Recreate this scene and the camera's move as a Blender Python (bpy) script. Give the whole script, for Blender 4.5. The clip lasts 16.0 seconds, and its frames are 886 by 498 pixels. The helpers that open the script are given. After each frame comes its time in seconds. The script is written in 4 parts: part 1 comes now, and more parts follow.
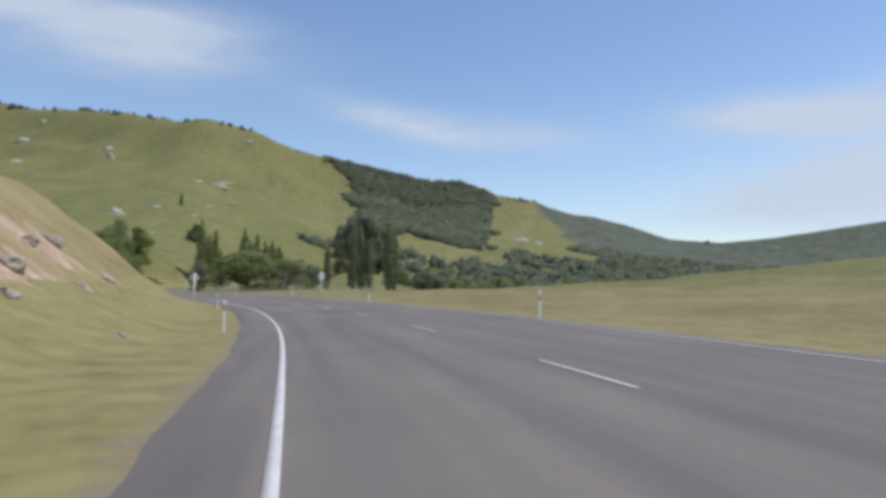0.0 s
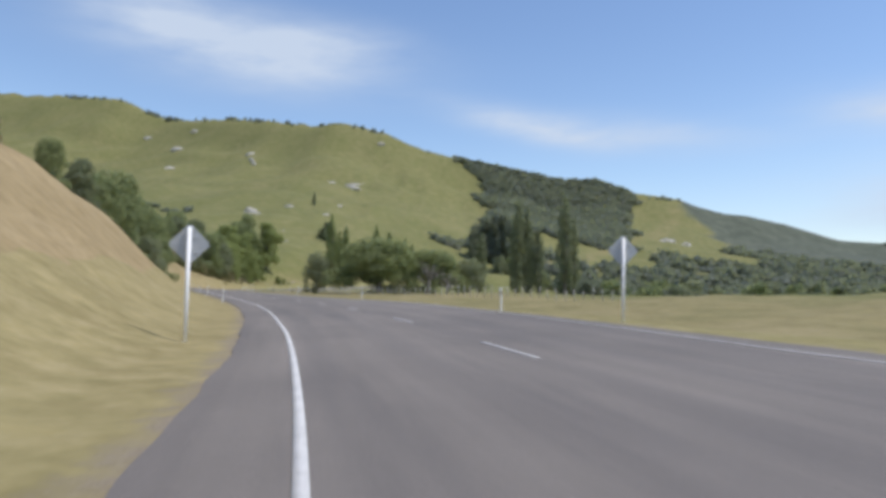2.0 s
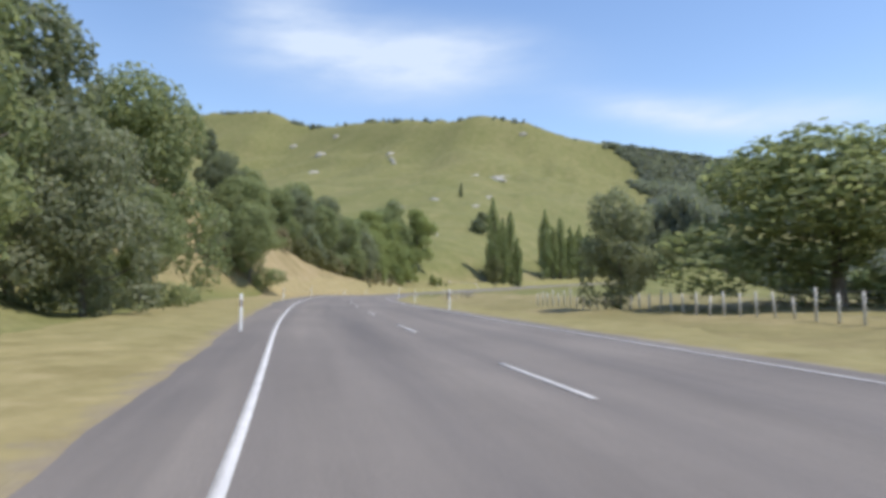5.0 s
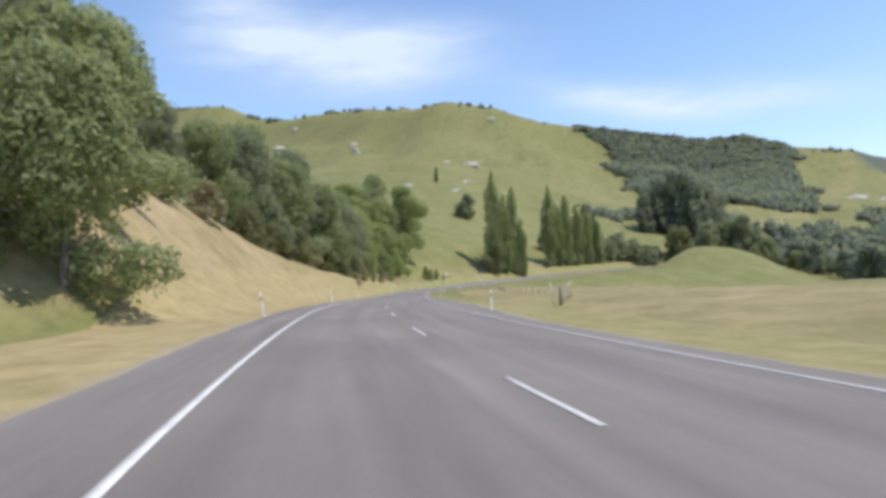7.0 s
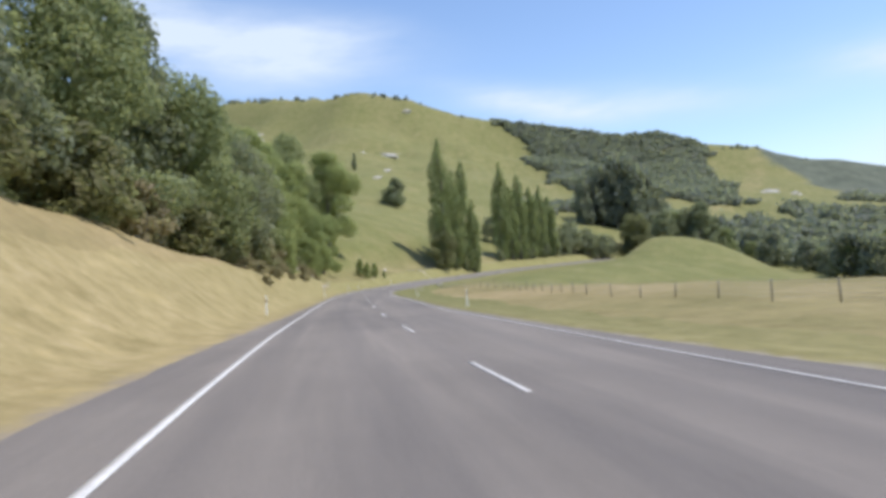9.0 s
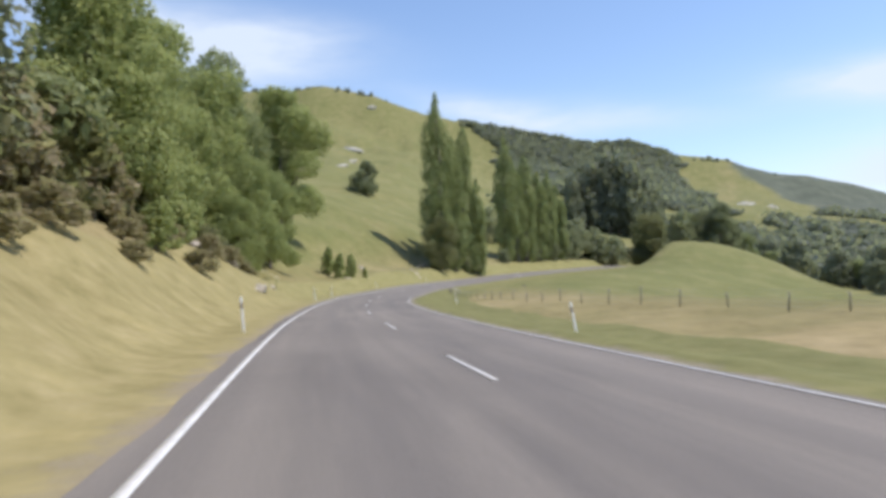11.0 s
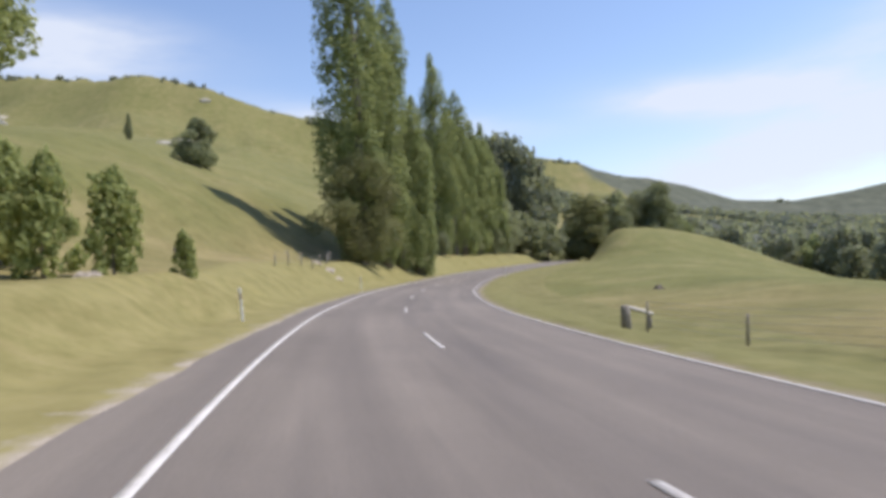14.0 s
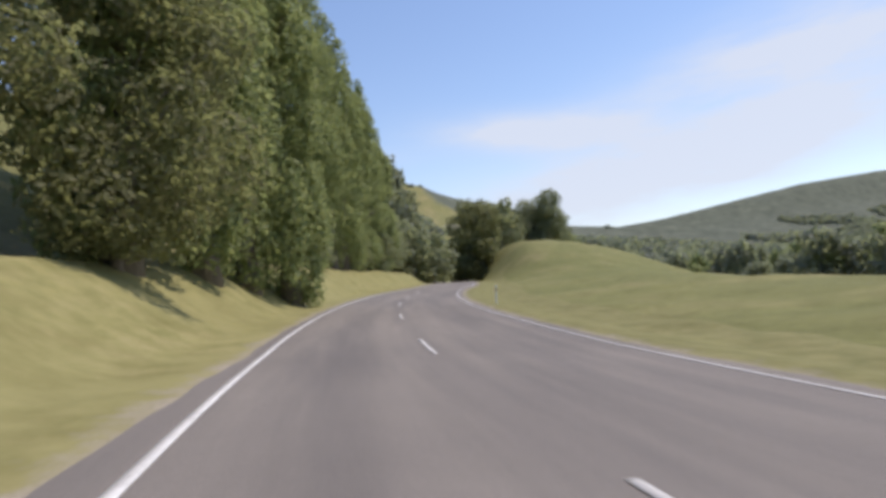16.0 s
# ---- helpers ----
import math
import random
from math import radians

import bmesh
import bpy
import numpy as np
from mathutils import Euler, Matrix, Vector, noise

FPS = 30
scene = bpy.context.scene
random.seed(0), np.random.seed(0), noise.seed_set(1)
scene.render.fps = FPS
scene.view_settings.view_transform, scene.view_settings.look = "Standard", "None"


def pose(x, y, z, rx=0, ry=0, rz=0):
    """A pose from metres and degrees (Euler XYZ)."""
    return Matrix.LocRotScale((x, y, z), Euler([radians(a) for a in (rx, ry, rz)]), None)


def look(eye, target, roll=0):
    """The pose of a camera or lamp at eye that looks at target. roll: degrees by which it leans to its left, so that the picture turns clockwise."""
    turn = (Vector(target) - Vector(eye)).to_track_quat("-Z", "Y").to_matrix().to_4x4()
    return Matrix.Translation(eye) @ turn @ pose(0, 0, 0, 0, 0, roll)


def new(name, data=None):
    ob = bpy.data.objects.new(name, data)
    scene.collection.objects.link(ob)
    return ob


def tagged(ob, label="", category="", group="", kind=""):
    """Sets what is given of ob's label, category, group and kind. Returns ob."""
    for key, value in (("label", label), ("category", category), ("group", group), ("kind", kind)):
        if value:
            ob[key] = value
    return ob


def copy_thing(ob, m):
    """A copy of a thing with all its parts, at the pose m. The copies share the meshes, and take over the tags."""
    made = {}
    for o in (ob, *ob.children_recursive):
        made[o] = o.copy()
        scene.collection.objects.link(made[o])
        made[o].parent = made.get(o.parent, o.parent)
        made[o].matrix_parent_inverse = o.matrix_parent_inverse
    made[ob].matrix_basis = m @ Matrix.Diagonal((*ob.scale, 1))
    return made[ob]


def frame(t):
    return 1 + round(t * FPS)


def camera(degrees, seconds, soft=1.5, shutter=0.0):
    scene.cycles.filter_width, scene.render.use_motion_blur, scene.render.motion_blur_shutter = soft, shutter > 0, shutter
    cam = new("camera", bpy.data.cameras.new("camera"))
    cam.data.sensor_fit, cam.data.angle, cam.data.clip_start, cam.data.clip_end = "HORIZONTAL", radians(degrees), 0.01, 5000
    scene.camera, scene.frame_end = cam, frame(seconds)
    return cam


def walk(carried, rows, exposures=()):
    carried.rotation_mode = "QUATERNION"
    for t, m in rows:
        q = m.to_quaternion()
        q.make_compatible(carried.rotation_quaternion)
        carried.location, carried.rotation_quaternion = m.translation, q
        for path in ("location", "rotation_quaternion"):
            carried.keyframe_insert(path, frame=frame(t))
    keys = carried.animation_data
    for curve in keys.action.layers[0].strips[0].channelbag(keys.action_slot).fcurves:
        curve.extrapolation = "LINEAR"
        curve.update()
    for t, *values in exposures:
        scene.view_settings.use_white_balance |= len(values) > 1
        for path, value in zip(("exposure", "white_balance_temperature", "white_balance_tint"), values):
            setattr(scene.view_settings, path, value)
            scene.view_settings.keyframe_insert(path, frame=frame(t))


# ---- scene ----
cam = camera(68.64, 16.0, soft=4.0, shutter=0.12)
# seconds, place, tilt, lean, turn of the camera in the car
PATH = [
    (0.0, 0.00, 0.00, 1.30, 93.05, -0.64, -9.22),
    (0.5, -0.81, 12.42, 1.16, 92.90, -0.50, -6.56),
    (1.0, -2.17, 24.77, 1.02, 93.01, -0.60, -4.13),
    (1.5, -4.13, 37.02, 0.88, 93.11, -1.11, -0.94),
    (2.0, -6.72, 49.12, 0.74, 93.18, -1.30, 1.85),
    (2.5, -9.87, 61.13, 0.64, 93.28, -1.29, 4.30),
    (3.0, -13.56, 73.08, 0.56, 93.33, -1.74, 6.80),
    (3.5, -17.76, 84.98, 0.47, 93.61, -1.77, 8.82),
    (4.0, -22.37, 96.82, 0.38, 93.37, -1.02, 10.50),
    (4.5, -27.40, 108.59, 0.35, 93.17, -0.47, 12.55),
    (5.0, -32.82, 120.27, 0.34, 92.98, 0.02, 14.00),
    (5.5, -38.45, 131.91, 0.34, 92.78, 0.52, 14.36),
    (6.0, -44.07, 143.65, 0.33, 92.58, 1.08, 13.59),
    (6.5, -49.49, 155.55, 0.28, 92.38, 1.78, 12.15),
    (7.0, -54.66, 167.62, 0.18, 92.39, 2.45, 10.97),
    (7.5, -59.49, 179.87, 0.07, 92.36, 2.61, 8.77),
    (8.0, -63.84, 192.33, -0.03, 92.13, 3.62, 6.52),
    (8.5, -67.77, 204.96, -0.18, 92.03, 3.35, 4.79),
    (9.0, -71.33, 217.74, -0.41, 91.96, 3.28, 3.13),
    (9.5, -74.54, 230.59, -0.64, 92.07, 2.47, 1.63),
    (10.0, -77.43, 243.45, -0.87, 92.17, 1.96, 0.52),
    (10.5, -80.11, 256.28, -1.04, 92.28, 1.69, -0.20),
    (11.0, -82.63, 269.08, -1.16, 92.39, 1.64, -0.70),
    (11.5, -85.02, 281.82, -1.28, 92.50, 1.78, -1.34),
    (12.0, -87.16, 294.44, -1.40, 92.17, 2.46, -2.64),
    (12.5, -88.85, 306.83, -1.50, 92.09, 3.23, -5.09),
    (13.0, -89.89, 319.00, -1.60, 91.69, 3.14, -8.36),
    (13.5, -90.27, 330.92, -1.69, 91.77, 3.06, -11.24),
    (14.0, -90.05, 342.56, -1.78, 92.60, 3.80, -14.22),
    (14.5, -89.17, 354.00, -1.77, 92.79, 4.28, -17.85),
    (15.0, -87.59, 365.31, -1.59, 93.55, 4.61, -21.29),
    (15.5, -85.30, 376.44, -1.42, 93.62, 4.75, -25.21),
    (16.0, -82.32, 387.36, -1.24, 93.86, 4.87, -28.47),
]
EXPOSURE = [(0.0, 0.08, 6050, 14), (3.5, 0.38, 6000, 14), (7.0, 0.60, 6020, 14), (11.5, 0.57, 6220, 15), (13.5, 0.54, 6380, 18), (16.0, 0.36, 6400, 19)]
walk(cam, [(t, pose(*p)) for t, *p in PATH], EXPOSURE)

# ---- sky and sun ----
SUN_TO = Vector((0.46, -0.07, 0.885)).normalized()      # towards the sun
SUN_EL = math.asin(SUN_TO.z)
SUN_ROT = math.atan2(SUN_TO.x, SUN_TO.y)
sun = new("sun", bpy.data.lights.new("sun", "SUN"))
sun.data.energy, sun.data.angle, sun.data.color = 3.2, radians(0.6), (1.0, 0.94, 0.84)
sun.matrix_world = look(SUN_TO * 60, (0, 0, 0))

world = bpy.data.worlds.new("sky")
scene.world = world
world.use_nodes = True
wn, wl = world.node_tree.nodes, world.node_tree.links
wn.clear()
sky = wn.new("ShaderNodeTexSky")
sky.sky_type = "NISHITA"
sky.sun_disc = False
sky.sun_elevation, sky.sun_rotation = SUN_EL, SUN_ROT
sky.air_density, sky.dust_density, sky.ozone_density = 1.1, 0.15, 1.5


def world_math(op, a, b=None, c=None):
    n = wn.new("ShaderNodeMath")
    n.operation = op
    for i, v in enumerate((a, b, c)):
        if v is None:
            continue
        if isinstance(v, (int, float)):
            n.inputs[i].default_value = v
        else:
            wl.new(v, n.inputs[i])
    return n.outputs[0]


# thin drifting clouds: soft streaks in azimuth (left positive) and elevation, broken up by noise
coord = wn.new("ShaderNodeTexCoord")
sep = wn.new("ShaderNodeSeparateXYZ")
wl.new(coord.outputs["Generated"], sep.inputs[0])
azim = world_math("ARCTAN2", world_math("MULTIPLY", sep.outputs[0], -1.0), sep.outputs[1])
elev = world_math("ARCSINE", sep.outputs[2])
comb = wn.new("ShaderNodeCombineXYZ")
wl.new(world_math("MULTIPLY", world_math("ADD", azim, world_math("MULTIPLY", elev, 0.7)), 3.0), comb.inputs[0])
wl.new(world_math("MULTIPLY", elev, 11.0), comb.inputs[1])
wisp = wn.new("ShaderNodeTexNoise")
wisp.inputs["Scale"].default_value, wisp.inputs["Detail"].default_value, wisp.inputs["Roughness"].default_value = 1.6, 6.0, 0.6
wl.new(comb.outputs[0], wisp.inputs["Vector"])
# centre azimuth and elevation, half widths, lean (all degrees but lean), thickness
CLOUDS = [
    (19.0, 18.8, 10.0, 2.5, -0.05, 1.25), (27.5, 21.8, 5.5, 2.6, -0.05, 0.75), (12.0, 20.5, 7.0, 1.6, -0.05, 0.5),
    (-5.5, 14.0, 6.5, 1.2, -0.20, 1.0), (-15.0, 13.0, 9.0, 1.4, -0.08, 0.6),
    (-38.5, 13.0, 8.0, 1.5, -0.10, 1.7), (-59.0, 16.4, 10.0, 2.9, 0.12, 1.35), (-44.0, 14.0, 7.0, 1.5, 0.06, 0.5),
    (-51.0, 9.2, 14.0, 2.5, 0.06, 1.6), (-40.0, 6.6, 11.0, 2.6, 0.0, 0.75), (-58.0, 12.4, 8.0, 1.6, 0.06, 0.6),
    (-75.0, 14.0, 12.0, 3.0, 0.0, 0.60), (60.0, 18.0, 10.0, 3.0, 0.0, 0.50),
]
cover = None
for az0, el0, wa, we, lean, thick in CLOUDS:
    da = world_math("SUBTRACT", azim, radians(az0))
    de = world_math("SUBTRACT", world_math("SUBTRACT", elev, radians(el0)), world_math("MULTIPLY", da, -lean))
    u = world_math("DIVIDE", da, radians(wa))
    v = world_math("DIVIDE", de, radians(we))
    r2 = world_math("ADD", world_math("MULTIPLY", u, u), world_math("MULTIPLY", v, v))
    g = world_math("MULTIPLY", world_math("POWER", 2.718, world_math("MULTIPLY", r2, -1.0)), thick)
    cover = g if cover is None else world_math("ADD", cover, g)
broken = world_math("MULTIPLY_ADD", wisp.outputs[0], 2.4, -0.35)
low_haze = world_math("POWER", 2.718, world_math("MULTIPLY", world_math("ABSOLUTE", elev), -9.0))
veil = world_math("MULTIPLY_ADD", low_haze, 0.20, world_math("MULTIPLY", world_math("MULTIPLY", cover, broken), 0.85))
cl = wn.new("ShaderNodeClamp")
wl.new(veil, cl.inputs[0])
cl.inputs["Max"].default_value = 0.88
mixc = wn.new("ShaderNodeMixRGB")
wl.new(cl.outputs[0], mixc.inputs[0])
wl.new(sky.outputs[0], mixc.inputs[1])
mixc.inputs[2].default_value = (4.35, 4.85, 5.3, 1)
back = wn.new("ShaderNodeBackground")
back.inputs[1].default_value = 0.125
wl.new(mixc.outputs[0], back.inputs[0])
wout = wn.new("ShaderNodeOutputWorld")
wl.new(back.outputs[0], wout.inputs[0])


# ---- materials ----
def material(name, rough=0.8, metal=0.0):
    m = bpy.data.materials.new(name)
    m.use_nodes = True
    b = m.node_tree.nodes["Principled BSDF"]
    b.inputs["Roughness"].default_value, b.inputs["Metallic"].default_value = rough, metal
    return m, m.node_tree.nodes, m.node_tree.links, b


def noise_node(nodes, links, scale, detail=4.0, rough=0.6, vector=None, coords="Object"):
    n = nodes.new("ShaderNodeTexNoise")
    n.inputs["Scale"].default_value, n.inputs["Detail"].default_value, n.inputs["Roughness"].default_value = scale, detail, rough
    if vector is None:
        vector = nodes.new("ShaderNodeTexCoord").outputs[coords]
    links.new(vector, n.inputs["Vector"])
    return n.outputs["Fac"]


def ramp(nodes, links, fac, stops):
    r = nodes.new("ShaderNodeValToRGB")
    while len(r.color_ramp.elements) < len(stops):
        r.color_ramp.elements.new(0.5)
    for e, (p, c) in zip(r.color_ramp.elements, stops):
        e.position, e.color = p, (*c, 1)
    links.new(fac, r.inputs[0])
    return r.outputs[0]


def blend(nodes, links, fac, a, b, mode="MIX"):
    n = nodes.new("ShaderNodeMixRGB")
    n.blend_type = mode
    for i, v in enumerate((fac, a, b)):
        if isinstance(v, (int, float)):
            n.inputs[i].default_value = v
        elif isinstance(v, tuple):
            n.inputs[i].default_value = (*v, 1)
        else:
            links.new(v, n.inputs[i])
    return n.outputs[0]


def bump(nodes, links, bsdf, height, strength, distance):
    b = nodes.new("ShaderNodeBump")
    b.inputs["Strength"].default_value, b.inputs["Distance"].default_value = strength, distance
    links.new(height, b.inputs["Height"])
    links.new(b.outputs[0], bsdf.inputs["Normal"])


def calc(nodes, links, op, a, b=0.0):
    n = nodes.new("ShaderNodeMath")
    n.operation, n.use_clamp = op, False
    for i, v in enumerate((a, b)):
        if isinstance(v, (int, float)):
            n.inputs[i].default_value = v
        else:
            links.new(v, n.inputs[i])
    return n.outputs[0]


def attribute(nodes, name):
    n = nodes.new("ShaderNodeAttribute")
    n.attribute_name = name
    return n.outputs["Fac"]


def grass_material():
    m, n, l, b = material("pasture", 0.9)
    b.inputs["Specular IOR Level"].default_value = 0.15
    big = noise_node(n, l, 0.012, 5, 0.6)
    mid = noise_node(n, l, 0.11, 6, 0.65)
    fine = noise_node(n, l, 2.6, 6, 0.75)
    green = ramp(n, l, big, [(0.3, (0.158, 0.168, 0.054)), (0.5, (0.208, 0.204, 0.073)), (0.7, (0.262, 0.238, 0.100))])
    green = blend(n, l, 0.55, green, ramp(n, l, mid, [(0.3, (0.140, 0.150, 0.050)), (0.55, (0.208, 0.204, 0.073)), (0.75, (0.285, 0.252, 0.115))]))
    dry = ramp(n, l, mid, [(0.25, (0.290, 0.218, 0.105)), (0.5, (0.380, 0.286, 0.148)), (0.75, (0.460, 0.358, 0.206))])
    # tussock: dry where the attribute says, broken by noise
    amount = calc(n, l, "ADD", attribute(n, "dry"), calc(n, l, "MULTIPLY", calc(n, l, "SUBTRACT", mid, 0.5), 0.7))
    cl = n.new("ShaderNodeClamp")
    l.new(amount, cl.inputs[0])
    col = blend(n, l, cl.outputs[0], green, dry)
    # hills under low scrub, with distance haze put into the colour as grey
    scrub = ramp(n, l, noise_node(n, l, 0.05, 6, 0.7), [(0.35, (0.090, 0.102, 0.072)), (0.55, (0.130, 0.142, 0.100)), (0.72, (0.190, 0.196, 0.135))])
    edge = n.new("ShaderNodeMapRange")
    l.new(calc(n, l, "ADD", attribute(n, "scrub"), calc(n, l, "MULTIPLY", calc(n, l, "SUBTRACT", noise_node(n, l, 0.009, 5, 0.6), 0.5), 1.1)), edge.inputs["Value"])
    edge.inputs["From Min"].default_value, edge.inputs["From Max"].default_value = 0.42, 0.62
    col = blend(n, l, edge.outputs[0], col, scrub)
    clay = ramp(n, l, fine, [(0.3, (0.40, 0.275, 0.17)), (0.7, (0.60, 0.455, 0.33))])
    bare = calc(n, l, "ADD", attribute(n, "bare"), calc(n, l, "MULTIPLY", calc(n, l, "SUBTRACT", noise_node(n, l, 0.35, 5, 0.7), 0.5), 1.6))
    cl2 = n.new("ShaderNodeMapRange")
    l.new(bare, cl2.inputs["Value"])
    cl2.inputs["From Min"].default_value, cl2.inputs["From Max"].default_value = 0.5, 0.62
    col = blend(n, l, cl2.outputs[0], col, clay)
    col = blend(n, l, 0.35, col, ramp(n, l, fine, [(0.3, (0.35, 0.35, 0.35)), (0.7, (1.0, 1.0, 1.0))]), "MULTIPLY")
    col = blend(n, l, 0.5, col, ramp(n, l, noise_node(n, l, 0.75, 5, 0.7), [(0.32, (0.60, 0.58, 0.50)), (0.55, (1.0, 1.0, 1.0)), (0.72, (1.22, 1.18, 1.10))]), "MULTIPLY")
    l.new(col, b.inputs["Base Color"])
    bump(n, l, b, calc(n, l, "ADD", fine, calc(n, l, "MULTIPLY", mid, 2.0)), 0.6, 0.10)
    return m


def seal_material():
    m, n, l, b = material("chip_seal", 0.86)
    b.inputs["Specular IOR Level"].default_value = 0.25
    uv = n.new("ShaderNodeUVMap").outputs[0]
    sepn = n.new("ShaderNodeSeparateXYZ")
    l.new(uv, sepn.inputs[0])
    stretch = n.new("ShaderNodeMapping")
    stretch.inputs["Scale"].default_value = (1.1, 0.05, 1)
    l.new(uv, stretch.inputs[0])
    streak = noise_node(n, l, 1.0, 5, 0.6, stretch.outputs[0])
    patch = noise_node(n, l, 0.16, 5, 0.6)
    chips = noise_node(n, l, 55.0, 3, 0.8)
    col = ramp(n, l, streak, [(0.3, (0.195, 0.172, 0.149)), (0.55, (0.231, 0.203, 0.175)), (0.8, (0.270, 0.236, 0.202))])
    col = blend(n, l, 0.5, col, ramp(n, l, patch, [(0.3, (0.62, 0.62, 0.63)), (0.6, (1.0, 0.99, 0.97))]), "MULTIPLY")
    # bitumen bleeding in the wheel paths of both lanes
    wave = calc(n, l, "COSINE", calc(n, l, "MULTIPLY", sepn.outputs[0], 3.6))
    track = calc(n, l, "MULTIPLY", calc(n, l, "MAXIMUM", wave, 0.0), calc(n, l, "MULTIPLY", patch, 0.5))
    col = blend(n, l, track, col, (0.146, 0.131, 0.120))
    long = n.new("ShaderNodeMapping")
    long.inputs["Scale"].default_value = (0.55, 0.045, 1)
    long.inputs["Location"].default_value = (3.1, 7.7, 0)
    l.new(uv, long.inputs[0])
    bleed = n.new("ShaderNodeMapRange")
    l.new(noise_node(n, l, 1.0, 4, 0.62, long.outputs[0]), bleed.inputs["Value"])
    bleed.inputs["From Min"].default_value, bleed.inputs["From Max"].default_value, bleed.inputs["To Max"].default_value = 0.50, 0.72, 0.75
    col = blend(n, l, bleed.outputs[0], col, (0.128, 0.116, 0.107))
    col = blend(n, l, 0.45, col, ramp(n, l, chips, [(0.25, (0.35, 0.35, 0.35)), (0.7, (1.25, 1.25, 1.25))]), "MULTIPLY")
    l.new(col, b.inputs["Base Color"])
    bump(n, l, b, chips, 0.5, 0.02)
    return m


def verge_material(name):
    m, n, l, b = material(name, 0.92)
    b.inputs["Specular IOR Level"].default_value = 0.15
    across = attribute(n, "across")            # 0 at the seal, 1 at the outer edge
    rough = noise_node(n, l, 1.3, 6, 0.7)
    mid = noise_node(n, l, 0.16, 5, 0.6)
    stones = noise_node(n, l, 24.0, 3, 0.8)
    gravel = ramp(n, l, stones, [(0.25, (0.24, 0.20, 0.16)), (0.55, (0.44, 0.39, 0.32)), (0.8, (0.60, 0.54, 0.45))])
    soil = ramp(n, l, stones, [(0.25, (0.17, 0.135, 0.095)), (0.55, (0.25, 0.205, 0.145)), (0.8, (0.34, 0.29, 0.21))])
    gravel = blend(n, l, attribute(n, "grit"), soil, gravel)
    grass = ramp(n, l, rough, [(0.3, (0.152, 0.154, 0.050)), (0.5, (0.215, 0.204, 0.076)), (0.75, (0.288, 0.254, 0.114))])
    lush = blend(n, l, ramp(n, l, mid, [(0.35, (0, 0, 0)), (0.65, (1, 1, 1))]), grass, (0.226, 0.214, 0.084))
    fac = calc(n, l, "ADD", across, calc(n, l, "MULTIPLY", calc(n, l, "SUBTRACT", rough, 0.5), 0.30))
    mr = n.new("ShaderNodeMapRange")
    l.new(fac, mr.inputs["Value"])
    mr.inputs["From Min"].default_value, mr.inputs["From Max"].default_value = 0.03, 0.12
    straw = ramp(n, l, rough, [(0.3, (0.270, 0.205, 0.098)), (0.55, (0.370, 0.282, 0.146)), (0.75, (0.450, 0.352, 0.205))])
    lush = blend(n, l, attribute(n, "lush"), lush, ramp(n, l, rough, [(0.3, (0.105, 0.118, 0.038)), (0.55, (0.148, 0.152, 0.054)), (0.75, (0.205, 0.190, 0.082))]))
    lush = blend(n, l, attribute(n, "dry"), lush, straw)
    lush = blend(n, l, 0.5, lush, ramp(n, l, noise_node(n, l, 0.75, 5, 0.7), [(0.32, (0.62, 0.60, 0.50)), (0.55, (1.0, 1.0, 1.0)), (0.72, (1.20, 1.16, 1.08))]), "MULTIPLY")
    col = blend(n, l, mr.outputs[0], gravel, lush)
    l.new(col, b.inputs["Base Color"])
    bump(n, l, b, calc(n, l, "ADD", stones, rough), 0.5, 0.02)
    return m


def leaf_material(name, dark, light, dryness=(0.2, 0.19, 0.06)):
    m, n, l, b = material(name, 0.62)
    b.inputs["Specular IOR Level"].default_value = 0.25
    rnd = n.new("ShaderNodeNewGeometry").outputs["Random Per Island"]
    clump = noise_node(n, l, 0.45, 4, 0.6)
    mixf = calc(n, l, "ADD", calc(n, l, "MULTIPLY", rnd, 0.55), calc(n, l, "MULTIPLY", clump, 0.5))
    col = ramp(n, l, mixf, [(0.2, dark), (0.62, light), (0.95, dryness)])
    l.new(col, b.inputs["Base Color"])
    tr = n.new("ShaderNodeBsdfTranslucent")
    l.new(blend(n, l, 0.5, col, (0.44, 0.48, 0.17), "MIX"), tr.inputs[0])
    mx = n.new("ShaderNodeMixShader")
    mx.inputs[0].default_value = 0.52
    l.new(b.outputs[0], mx.inputs[1])
    l.new(tr.outputs[0], mx.inputs[2])
    l.new(mx.outputs[0], n["Material Output"].inputs[0])
    return m


def bark_material(name, a, c):
    m, n, l, b = material(name, 0.9)
    st = n.new("ShaderNodeMapping")
    st.inputs["Scale"].default_value = (5, 5, 0.8)
    l.new(n.new("ShaderNodeTexCoord").outputs["Object"], st.inputs[0])
    f = noise_node(n, l, 1.4, 6, 0.7, st.outputs[0])
    l.new(ramp(n, l, f, [(0.3, a), (0.7, c)]), b.inputs["Base Color"])
    bump(n, l, b, f, 0.8, 0.05)
    return m


def speckled(name, stops, scale, rough, strength, distance, coarse=None):
    m, n, l, b = material(name, rough)
    f = noise_node(n, l, scale, 6, 0.7)
    col = ramp(n, l, f, stops)
    if coarse:
        col = blend(n, l, 0.5, col, ramp(n, l, noise_node(n, l, coarse, 4, 0.6), [(0.3, (0.55, 0.55, 0.55)), (0.7, (1.0, 1.0, 1.0))]), "MULTIPLY")
    l.new(col, b.inputs["Base Color"])
    bump(n, l, b, f, strength, distance)
    return m


